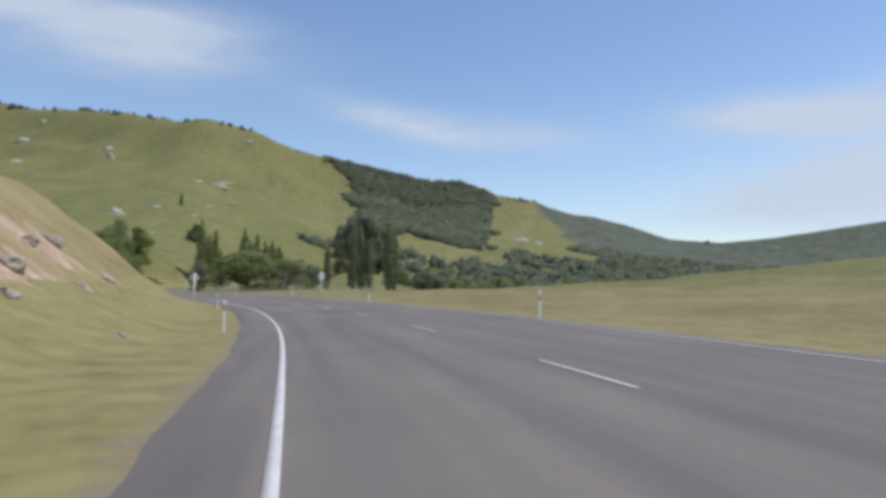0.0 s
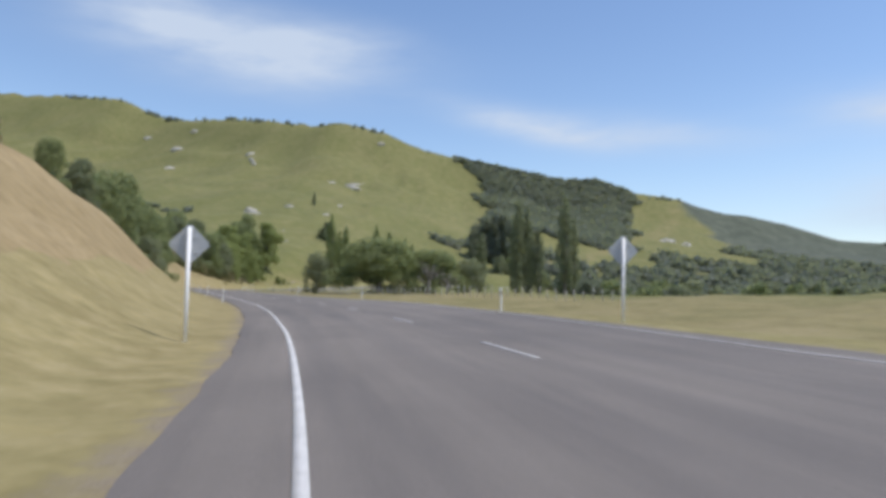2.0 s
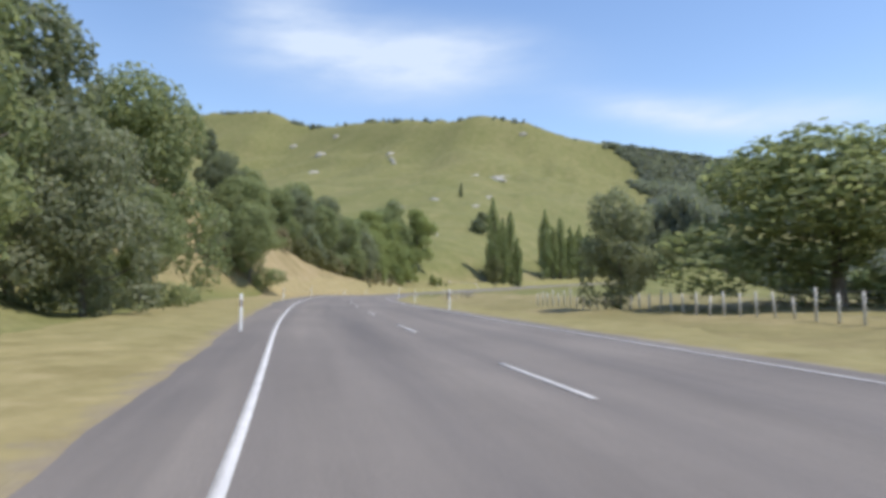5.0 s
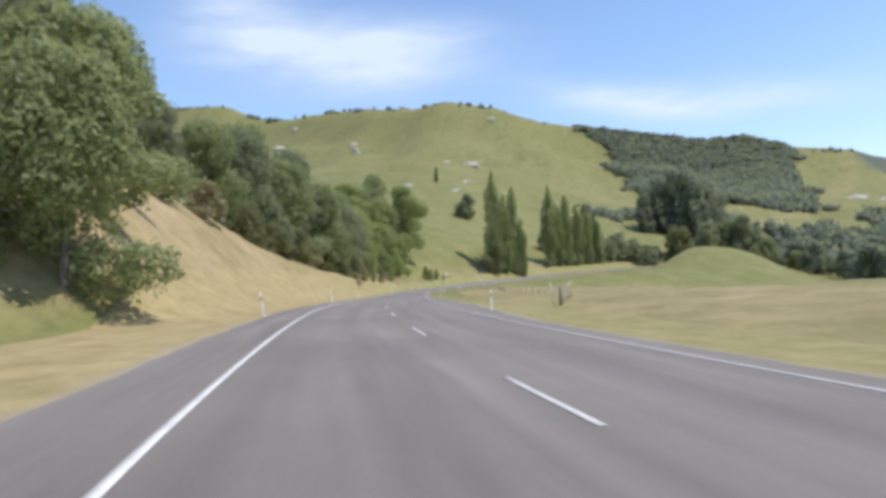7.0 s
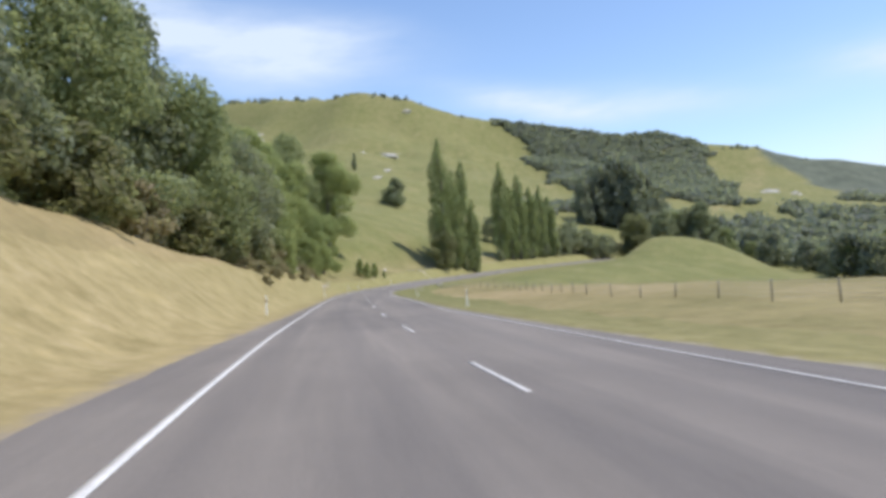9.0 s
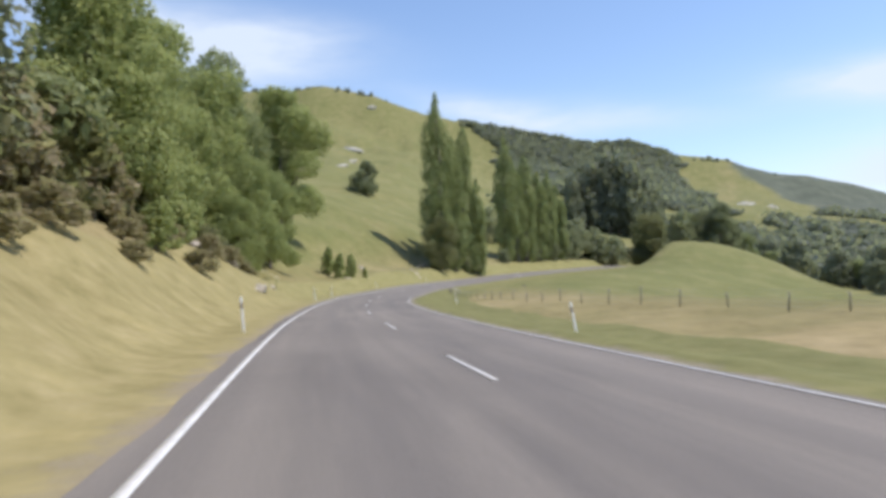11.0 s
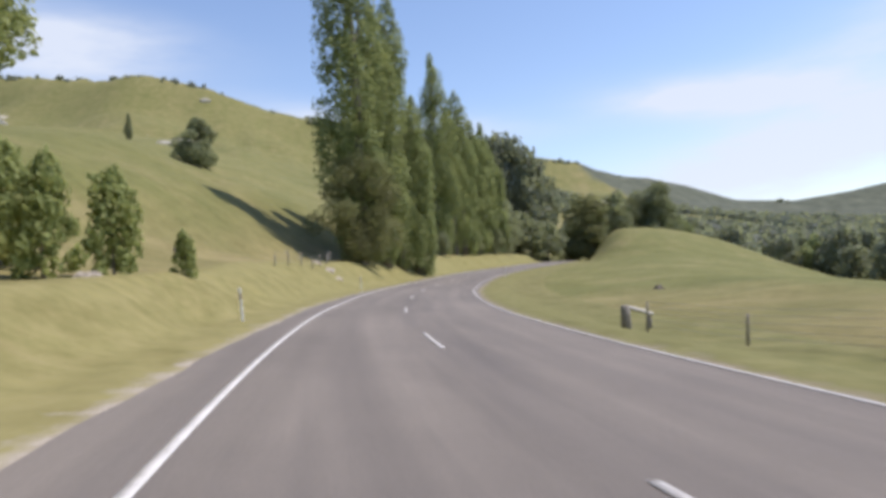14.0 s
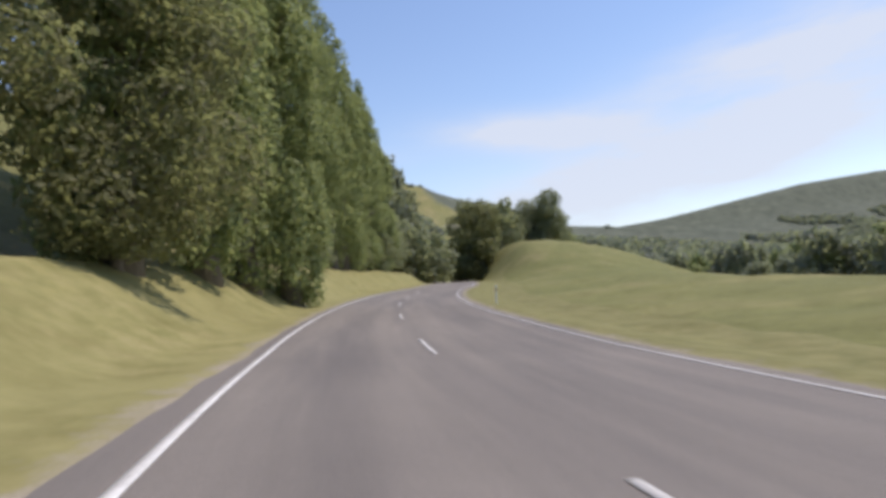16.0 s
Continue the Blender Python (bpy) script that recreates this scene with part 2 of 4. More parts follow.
PASTURE = grass_material()
SEAL = seal_material()
VERGE_MAT = verge_material("verge")
LINE_PAINT = speckled("road_paint", [(0.28, (0.36, 0.34, 0.31)), (0.45, (0.66, 0.63, 0.58)), (0.8, (0.78, 0.75, 0.70))], 18, 0.55, 0.3, 0.01, 2.0)
WORN_PAINT = speckled("worn_road_paint", [(0.30, (0.34, 0.32, 0.29)), (0.50, (0.56, 0.53, 0.49)), (0.8, (0.68, 0.65, 0.61))], 18, 0.6, 0.3, 0.01, 2.0)
POST_WHITE = speckled("weathered_white", [(0.3, (0.84, 0.82, 0.76)), (0.6, (0.92, 0.90, 0.86))], 5, 0.5, 0.15, 0.01)
POST_RED = speckled("faded_band", [(0.3, (0.26, 0.17, 0.13)), (0.7, (0.38, 0.27, 0.22))], 9, 0.45, 0.1, 0.01)
SIGN_GREY = speckled("bare_aluminium", [(0.3, (0.36, 0.37, 0.38)), (0.7, (0.50, 0.51, 0.52))], 3, 0.5, 0.1, 0.01)
WOOD_POST = speckled("grey_timber", [(0.3, (0.15, 0.13, 0.105)), (0.7, (0.34, 0.31, 0.26))], 7, 0.9, 0.6, 0.02)
WOOD_PALE = speckled("pale_timber", [(0.3, (0.44, 0.41, 0.35)), (0.7, (0.68, 0.64, 0.56))], 7, 0.9, 0.6, 0.02)
WIRE = speckled("galvanised_wire", [(0.3, (0.30, 0.30, 0.30)), (0.7, (0.42, 0.42, 0.42))], 9, 0.45, 0.1, 0.002)
ROCK = speckled("limestone", [(0.25, (0.26, 0.24, 0.18)), (0.5, (0.44, 0.41, 0.33)), (0.8, (0.60, 0.56, 0.48))], 0.9, 0.9, 0.8, 0.3, 0.2)
CLAY = speckled("pale_clay", [(0.25, (0.38, 0.31, 0.23)), (0.5, (0.54, 0.47, 0.37)), (0.8, (0.66, 0.59, 0.49))], 1.6, 0.95, 0.9, 0.25, 0.4)
LOG_MAT = bark_material("bleached_wood", (0.30, 0.25, 0.19), (0.58, 0.52, 0.43))
BARK = bark_material("bark", (0.10, 0.085, 0.065), (0.26, 0.22, 0.175))
PALE_BARK = bark_material("pale_bark", (0.14, 0.125, 0.10), (0.32, 0.29, 0.25))
LEAF_POPLAR = leaf_material("poplar_leaf", (0.130, 0.168, 0.066), (0.285, 0.325, 0.138), (0.33, 0.34, 0.16))
LEAF_BROAD = leaf_material("broad_leaf", (0.158, 0.192, 0.092), (0.305, 0.340, 0.165), (0.33, 0.33, 0.15))
LEAF_LIME = leaf_material("bright_leaf", (0.195, 0.235, 0.080), (0.375, 0.415, 0.160), (0.42, 0.41, 0.17))
LEAF_GREY = leaf_material("grey_leaf", (0.150, 0.165, 0.108), (0.285, 0.300, 0.195), (0.28, 0.27, 0.17))
LEAF_DARK = leaf_material("dark_leaf", (0.130, 0.150, 0.102), (0.240, 0.262, 0.170), (0.21, 0.21, 0.13))
LEAF_BROWN = leaf_material("brown_leaf", (0.200, 0.160, 0.095), (0.360, 0.295, 0.180), (0.44, 0.37, 0.24))
LEAF_OLIVE = leaf_material("olive_leaf", (0.120, 0.120, 0.058), (0.205, 0.198, 0.098), (0.225, 0.205, 0.112))
# far bush leaves: distance haze is put into the colour, greyer and paler
LEAF_HAZED = leaf_material("hazed_scrub_leaf", (0.150, 0.165, 0.135), (0.240, 0.256, 0.205), (0.23, 0.23, 0.17))


# ---- the lie of the land ----
ROAD = [(2.6, -60.0), (1.3, -30.0), (0.0, 0.0), (-2.2, 24.8), (-6.7, 49.1), (-13.6, 73.1), (-22.4, 96.8), (-32.8, 120.3), (-44.1, 143.6),
        (-54.7, 167.6), (-63.8, 192.3), (-71.3, 217.7), (-77.4, 243.5), (-82.6, 269.1), (-87.2, 294.4), (-89.9, 319.0), (-90.0, 342.6),
        (-87.6, 365.3), (-82.3, 387.4), (-75.3, 406.6), (-66.9, 425.0), (-57.0, 442.5), (-45.5, 459.0), (-32.5, 480.0), (-20.5, 500.0), (-10.0, 520.0), (2.0, 546.0), (16.0, 572.0)]


def curve_points(ctrl, step):
    out = []
    p = [Vector((*c, 0)) for c in ctrl]
    p = [2 * p[0] - p[1]] + p + [2 * p[-1] - p[-2]]
    for i in range(1, len(p) - 2):
        a, b, c, d = p[i - 1:i + 3]
        n = max(2, int((c - b).length / step))
        for k in range(n):
            t = k / n
            q = 0.5 * ((2 * b) + (c - a) * t + (2 * a - 5 * b + 4 * c - d) * t * t + (3 * b - a - 3 * c + d) * t ** 3)
            out.append((q.x, q.y))
    out.append((p[-2].x, p[-2].y))
    return np.array(out)


AXIS = curve_points(ROAD, 1.0)
TANG = np.gradient(AXIS, axis=0)
TANG /= np.hypot(TANG[:, 0], TANG[:, 1])[:, None]
ALONG = np.r_[0, np.cumsum(np.hypot(*np.diff(AXIS, axis=0).T))]
ALONG -= ALONG[np.argmin(np.hypot(AXIS[:, 0], AXIS[:, 1]))]       # 0 m where the drive begins


def table(s, rows):
    xs, ys = zip(*rows)
    return np.interp(s, xs, ys)


def smooth(a, lo, hi):
    t = np.clip((a - lo) / (hi - lo), 0, 1)
    return t * t * (3 - 2 * t)


# along the road: metres from the start, and offsets to the right of the driven line
LEFT_LINE = [(-60, -0.1), (11, -0.12), (30, -0.02), (60, 0.01), (68, 0.04), (74, 0.0), (93, 0.02), (102, -0.11), (110, -0.28), (119, -0.42), (145, -0.85), (164, -1.11), (171, -1.26), (184, -1.45), (210, -1.52), (224, -1.61), (250, -1.57), (275, -1.35), (298, -1.12), (313, -0.97), (328, -0.92), (340, -1.02), (351, -1.33), (362, -1.34), (374, -1.22), (388, -1.15), (408, -1.33), (420, -1.5), (560, -1.5)]
CENTRE = [(-60, 4.1), (0, 4.1), (31, 4.1), (45, 4.1), (60, 3.98), (72, 4.15), (90, 4.13), (102, 4.03), (112, 3.58), (120, 3.17), (145, 2.75), (172, 2.52), (187, 2.46), (216, 2.27), (240, 2.4), (275, 2.42), (303, 2.36), (315, 2.16), (335, 2.14), (348, 2.03), (360, 2.03), (381, 1.86), (395, 1.92), (417, 1.8), (560, 1.7)]
RIGHT_LINE = [(-60, 8.5), (10, 8.58), (33, 8.6), (46, 8.75), (59, 8.25), (72, 8.7), (95, 8.6), (102, 8.3), (112, 7.6), (121, 6.75), (145, 6.4), (170, 6.25), (186, 6.1), (212, 5.9), (226, 6.1), (240, 5.98), (270, 5.65), (298, 5.36), (312, 5.28), (330, 5.18), (341, 5.27), (353, 5.4), (380, 5.5), (411, 5.6), (560, 5.3)]
SEAL_LEFT = [(-60, -1.2), (5, -1.15), (30, -1.28), (62, -1.17), (94, -1.26), (111, -1.6), (130, -1.9), (166, -2.45), (173, -2.95), (186, -3.18), (213, -3.18), (240, -2.98), (262, -2.3), (285, -1.65), (303, -1.38), (330, -1.38), (344, -1.6), (353, -2.25), (362, -2.5), (375, -2.05), (388, -2.0), (408, -1.8), (560, -2.0)]
SEAL_RIGHT = [(-60, 9.0), (0, 9.1), (72, 9.25), (95, 9.1), (121, 7.3), (165, 6.8), (200, 6.9), (222, 8.3), (245, 6.6), (270, 5.95), (296, 5.58), (330, 5.36), (353, 5.55), (375, 5.58), (395, 5.8), (410, 6.0), (560, 5.9)]
ROAD_Z = [(-60, 0.5), (0, 0.0), (51, -0.57), (103, -0.94), (158, -0.98), (212, -1.39), (264, -2.29), (314, -2.75), (362, -3.10), (416, -2.25), (440, -1.6), (470, -0.75), (500, 0.0), (560, 1.2)]
CANT = [(-60, 1.6), (0, 1.8), (37, 2.3), (87, 2.9), (113, 1.7), (139, 0.7), (165, -0.6), (191, -1.4), (217, -2.1), (244, -1.2), (283, -0.4), (309, -1.2), (334, -1.9), (357, -2.6), (380, -3.3), (403, -3.6), (440, -3.0), (560, -2.0)]
BANK_TOE = [(-60, 6.5), (0, 6.2), (30, 5.4), (50, 5.0), (68, 5.0), (82, 3.7), (110, 3.4), (130, 4.0), (142, 7.5), (155, 12.0), (166, 17.0), (195, 17.5), (204, 9.0), (211, 5.2), (225, 4.6), (240, 4.5), (250, 4.6), (290, 3.8), (320, 3.6), (345, 4.8), (403, 4.2), (460, 4.6), (560, 5.0)]
BANK_H = [(-60, 7.0), (0, 7.0), (30, 7.5), (55, 8.5), (80, 9.5), (108, 9.0), (126, 7.0), (142, 2.6), (155, 1.6), (195, 2.5), (204, 7.5), (212, 10.2), (231, 10.4), (239, 8.4), (248, 6.2), (258, 5.2), (275, 3.8), (290, 3.3), (305, 4.4), (320, 4.2), (335, 1.6), (370, 1.4), (403, 2.4), (440, 2.8), (560, 2.5)]
VERGE_DRY = [(-60, 0.28), (40, 0.32), (60, 0.55), (75, 0.6), (128, 0.6), (145, 0.35), (180, 0.45), (195, 0.75), (250, 0.7), (280, 0.55), (325, 0.40), (345, 0.22), (400, 0.15), (560, 0.08)]
GRIT_LEFT = [(-60, 0.05), (150, 0.1), (185, 0.3), (215, 0.3), (250, 0.1), (330, 0.2), (345, 0.9), (385, 0.9), (400, 0.5), (560, 0.4)]
GRIT_RIGHT = [(-60, 0.35), (190, 0.35), (205, 0.8), (235, 0.8), (250, 0.25), (345, 0.1), (385, 0.1), (405, 0.4), (560, 0.4)]
VERGE_DRY_RIGHT = [(-60, 0.4), (150, 0.35), (240, 0.3), (290, 0.12), (375, 0.12), (410, 0.18), (560, 0.1)]
VERGE_LUSH_RIGHT = [(-60, 0.0), (225, 0.1), (255, 0.85), (385, 0.85), (410, 0.75), (560, 0.7)]
UPLAND = [(-60, 0.20), (60, 0.22), (110, 0.26), (138, 0.36), (155, 0.55), (195, 0.66), (215, 0.60), (240, 0.48), (262, 0.30), (300, 0.16), (340, 0.08), (380, 0.02), (560, 0.0)]
# the skyline of the long hill, height over x, and where its foot and its ridge run
RIDGE_H = [(-3000, 700), (-1855, 645), (-1601, 602), (-1374, 560), (-1265, 549), (-994, 511), (-920, 474), (-830, 440), (-750, 423), (-593, 400), (-418, 360), (-340, 338), (-259, 333), (-178, 316), (-95, 279), (0, 250), (100, 231), (190, 213), (255, 214), (330, 193), (418, 183), (500, 160), (560, 158), (640, 141), (740, 112), (870, 106), (1000, 120), (1200, 152), (1504, 200), (1875, 240), (3000, 270)]
RIDGE_Y = [(-3000, 2600), (-824, 1790), (-300, 1400), (0, 1370), (3000, 1370)]
FOOT_Y = [(-3000, 500), (-600, 420), (-260, 340), (-150, 335), (-110, 360), (-90, 402), (-60, 455), (-40, 490), (0, 545), (60, 600), (150, 660), (300, 720), (600, 800), (1200, 850), (3000, 850)]
SLOPE = [(-1, 0), (0, 0), (0.03, 0.016), (0.12, 0.078), (0.20, 0.135), (0.36, 0.255), (0.67, 0.475), (0.86, 0.69), (0.95, 0.88), (1.0, 1.0), (1.04, 0.97), (1.3, 0.6), (2.0, 0.2), (9, 0.1)]


def nearest(X, Y):
    s, d = np.empty(X.size), np.empty(X.size)
    for i in range(0, X.size, 8000):
        x, y = X[i:i + 8000, None], Y[i:i + 8000, None]
        k = np.argmin((x - AXIS[:, 0]) ** 2 + (y - AXIS[:, 1]) ** 2, axis=1)
        dx, dy = X[i:i + 8000] - AXIS[k, 0], Y[i:i + 8000] - AXIS[k, 1]
        s[i:i + 8000] = ALONG[k] + dx * TANG[k, 0] + dy * TANG[k, 1]
        d[i:i + 8000] = dx * TANG[k, 1] - dy * TANG[k, 0]
    return s, d


def ripple(X, Y, size, seed):
    """A cheap sum of waves, about -1 to 1."""
    r = random.Random(seed)
    out = np.zeros_like(X)
    for k in range(7):
        a, f, p = r.uniform(0, 6.28), r.uniform(0.6, 1.9) / size * 6.28, r.uniform(0, 6.28)
        out += np.sin((X * math.cos(a) + Y * math.sin(a)) * f + p + 1.3 * np.sin((Y * math.cos(a) - X * math.sin(a)) * f * 0.6 + p)) / 7 * 1.7
    return out


def road_z(s, d):
    return table(s, ROAD_Z) + np.clip(d, -3.5, 9.0) * np.tan(np.radians(table(s, CANT)))


def land(X, Y, bed=True):
    """Heights of the ground over plan positions (arrays)."""
    X, Y = np.asarray(X, float), np.asarray(Y, float)
    s, d = nearest(X, Y)
    z = road_z(s, d)
    # left: cut bank, then rising land
    a = -d - table(s, BANK_TOE) - 0.35 * ripple(X, Y, 14, 5)
    h = table(s, BANK_H) * (1 + 0.10 * ripple(X, Y, 30, 8))
    run = h / 0.98
    lead = np.clip(table(s, BANK_TOE) + table(s, SEAL_LEFT) - 0.9, 0.3, 0.3 * run + 0.4)
    z += h * smooth(a, -lead, 1.3 * run) * (a > -3 - run)
    up = np.clip(a - run, 0, 95)
    z += table(s, UPLAND) * up * smooth(a, 0.5 * run, 2.5 * run)
    # right: shallow drain and a field
    r = d - table(s, SEAL_RIGHT)
    z += -0.35 * smooth(r, 0.6, 3.2) + 0.55 * smooth(r, 4, 22)
    z += 6.5 * np.exp(-(((X - 95) / 48) ** 2 + ((Y - 75) / 55) ** 2)) * smooth(r, 6, 40)
    # the land falls away to the valley floor, with a grassy spur inside the bend
    z -= (4.8 + 8.2 * (1 - smooth(Y, 560, 820))) * smooth(r, 14, 85) * smooth(Y, 215, 330)
    du, dv = X - 19, Y - 524
    z += (8.6 - 0.03 * du) * np.exp(-(np.abs(du / np.where(du > 0, 31, 34)) ** 4 + np.abs(dv / np.where(dv > 0, 45, 44)) ** 2.6)) * smooth(r, 1.5, 13)
    # the green slope comes down close to the road before the poplars
    z += 4.9 * smooth(-d, 8, 24) * smooth(s, 338, 368) * (1 - smooth(s, 430, 480))
    # the long hill
    foot, ridge = table(X, FOOT_Y), table(X, RIDGE_Y)
    u = (Y - foot) / (ridge - foot)
    hill = table(X, RIDGE_H) * table(u, SLOPE)
    rough = smooth(u, 0.02, 0.3)
    hill = hill * (1 + 0.05 * rough * (1 - smooth(u, 0.8, 1.0)) * ripple(X, Y, 260, 3)) + 3.0 * rough * ripple(X, Y, 70, 4) * (1 - smooth(u, 0.85, 1.0))
    z += hill
    away = smooth(np.abs(d), 12, 60)
    z += 0.16 * ripple(X, Y, 9, 11) * smooth(np.abs(d + 0) - 4, 3, 9) + 0.5 * away * ripple(X, Y, 45, 2)
    if bed:                                     # the bed under seal and verges
        inside = (d > table(s, SEAL_LEFT) - 4.4) & (r < 4.4)
        z = np.where(inside, z - 0.45, z)
    return z


def at(x, y, bed=False):
    return float(land(np.array([x]), np.array([y]), bed)[0])


def beside(s, d):
    """Plan position s metres along and d metres to the right of the driven line."""
    x, y = np.interp(s, ALONG, AXIS[:, 0]), np.interp(s, ALONG, AXIS[:, 1])
    tx, ty = np.interp(s, ALONG, TANG[:, 0]), np.interp(s, ALONG, TANG[:, 1])
    return x + d * ty, y - d * tx


def set_floats(me, name, values):
    me.attributes.new(name, "FLOAT", "POINT").data.foreach_set("value", np.asarray(values, np.float32))


def grid_mesh(name, X, Y, Z):
    """A sheet over arrays of shape (rows, columns)."""
    r, c = X.shape
    me = bpy.data.meshes.new(name)
    i = np.arange(r * c).reshape(r, c)
    quads = np.stack([i[:-1, :-1], i[:-1, 1:], i[1:, 1:], i[1:, :-1]], -1).reshape(-1, 4)
    me.from_pydata(np.stack([X, Y, Z], -1).reshape(-1, 3).tolist(), [], quads.tolist())
    me.polygons.foreach_set("use_smooth", np.ones(len(quads), bool))
    return me


def spread(lo, dense_lo, dense_hi, hi, step, grow=1.13):
    mid = np.arange(dense_lo, dense_hi, step)
    def tail(start, end, sign):
        out, g, p = [], step, start
        while (p - end) * sign < 0:
            g = min(g * grow, 26 if abs(p) < 1900 else 90)
            p += g * sign
            out.append(p)
        return out
    return np.array(tail(mid[0], lo, -1)[::-1] + list(mid) + tail(mid[-1], hi, 1))


gx = spread(-2600, -150, 60, 2900, 1.4)
gy = spread(-700, -20, 480, 3200, 1.4)
GX, GY = np.meshgrid(gx, gy)
GZ = land(GX.ravel(), GY.ravel()).reshape(GX.shape)
ground_mesh = grid_mesh("ground", GX, GY, GZ)
gs, gd = nearest(GX.ravel(), GY.ravel())
right_off, left_off = gd - table(gs, SEAL_RIGHT), -gd - table(gs, BANK_TOE)
height = table(gs, BANK_H)
dry = 0.46 * smooth(right_off, 0.5, 5) * (1 - smooth(right_off, 18, 60)) * (gs < 300) * (gd > 0)
dry += 0.30 * smooth(right_off, 0.5, 5) * (1 - smooth(right_off, 10, 28)) * (1 - smooth(gs, 355, 385)) * (gs >= 300) * (gd > 0)
dry += 0.28 * smooth(right_off, 3.0, 6.5) * (1 - smooth(right_off, 11, 20)) * smooth(gs, 255, 285) * (1 - smooth(gs, 385, 412)) * (gd > 0)
on_bank = smooth(left_off, -1.5, 2.0) * (1 - smooth(left_off, 1.6 * height + 2, 2.6 * height + 12))
dry += on_bank * table(gs, [(-60, 0.75), (20, 0.7), (45, 0.65), (62, 0.85), (75, 1.2), (125, 1.1), (140, 0.45), (170, 0.3), (192, 0.5), (206, 0.80), (240, 0.82), (270, 0.75), (310, 0.62), (340, 0.42), (403, 0.40), (560, 0.3)]) * (gd < 0)
dry += 0.06 * smooth(GY.ravel(), 600, 900)
bare = 0.62 * np.exp(-((gs - 22) / 14) ** 2) * smooth(left_off, 0.0, 1.5) * (1 - smooth(left_off, 5.0, 9.0)) * (gd < 0)
bare += 0.50 * np.exp(-((gs - 190) / 12) ** 2) * smooth(left_off, 3.0, 6.0) * (1 - smooth(left_off, 18, 26)) * (gd < 0)
set_floats(ground_mesh, "dry", dry)
set_floats(ground_mesh, "bare", bare)
# scrub and painted haze grey over the hills to the east, with some open pasture left on the first of them
scrub = smooth(GX.ravel(), 250, 620) * smooth(GY.ravel(), 560, 760) + smooth(GX.ravel(), 420, 700) * smooth(GY.ravel(), 150, 400)
set_floats(ground_mesh, "scrub", np.clip(scrub, 0, 1.2))
ground_mesh.materials.append(PASTURE)
tagged(new("ground", ground_mesh), "green and straw-coloured pasture rolling up to steep hills", "ground", kind="structure")


def strip(name, s0, s1, step, lo, hi, across, lift, mat, z_fn):
    """A sheet that follows the road between two offset tables."""
    ss = np.linspace(s0, s1, max(2, round((s1 - s0) / step) + 1))
    w = np.linspace(0, 1, across)
    S = np.repeat(ss[:, None], across, 1)
    lo_v, hi_v = (table(ss, lo) if isinstance(lo, list) else lo(ss)), (table(ss, hi) if isinstance(hi, list) else hi(ss))
    D = lo_v[:, None] * (1 - w) + hi_v[:, None] * w
    X, Y = beside(S.ravel(), D.ravel())
    Z = z_fn(S.ravel(), D.ravel(), X, Y) + lift
    me = grid_mesh(name, X.reshape(S.shape), Y.reshape(S.shape), Z.reshape(S.shape))
    uv = me.uv_layers.new(name="UVMap")
    idx = np.empty(len(me.loops), np.int32)
    me.loops.foreach_get("vertex_index", idx)
    C = D - table(S.ravel(), CENTRE).reshape(S.shape)
    uv.data.foreach_set("uv", np.stack([C.ravel()[idx], S.ravel()[idx]], -1).astype(np.float32).ravel())
    me.materials.append(mat)
    return me, np.tile(w, len(ss))


on_road = lambda s, d, x, y: road_z(s, d)
wob = lambda s, k: 0.035 * np.sin(s * 0.5 + k) + 0.025 * np.sin(s * 1.3 + 2 * k) + 0.02 * np.sin(s * 2.6 + k)
seal_l, seal_r = (lambda s: table(s, SEAL_LEFT) + wob(s, 1)), (lambda s: table(s, SEAL_RIGHT) + wob(s, 4))
me, _ = strip("road", -55, 545, 0.5, seal_l, seal_r, 14, 0.0, SEAL, on_road)
road = tagged(new("road", me), "grey chip-sealed two-lane country road, worn in the wheel paths", "road", kind="structure")
for side, inner, outer in (("verge_left", lambda s: table(s, SEAL_LEFT) + 0.3, lambda s: table(s, SEAL_LEFT) - 6.0), ("verge_right", lambda s: table(s, SEAL_RIGHT) - 0.3, lambda s: table(s, SEAL_RIGHT) + 6.0)):
    def verge_z(s, d, x, y):
        edge = np.minimum(d - table(s, SEAL_LEFT), table(s, SEAL_RIGHT) - d)
        return np.where(edge > -0.05, road_z(s, d) - 0.03, land(x, y, False) - 0.03 * (edge > -0.4) + 0.05 * smooth(-edge, 0.8, 2.5) + 0.02 * ripple(x, y, 1.6, 9)) - 0.14 * smooth(-edge, 5.2, 6.0)
    me, w = strip(side, -55, 545, 0.6, inner, outer, 20, 0.0, VERGE_MAT, verge_z)
    set_floats(me, "across", w)
    vs_along = np.repeat(np.linspace(-55, 545, len(w) // 20), 20)
    set_floats(me, "dry", table(vs_along, VERGE_DRY if side == "verge_left" else VERGE_DRY_RIGHT))
    set_floats(me, "grit", table(vs_along, GRIT_LEFT if side == "verge_left" else GRIT_RIGHT))
    set_floats(me, "lush", table(vs_along, [(-60, 0.0), (560, 0.0)] if side == "verge_left" else VERGE_LUSH_RIGHT))
    if side == "verge_left":
        me.flip_normals()
    tagged(new(side, me), "gravelly grass verge beside the road", "verge", kind="structure")
road.data.flip_normals()


def offset(tab, k):
    return lambda s: table(s, tab) + k


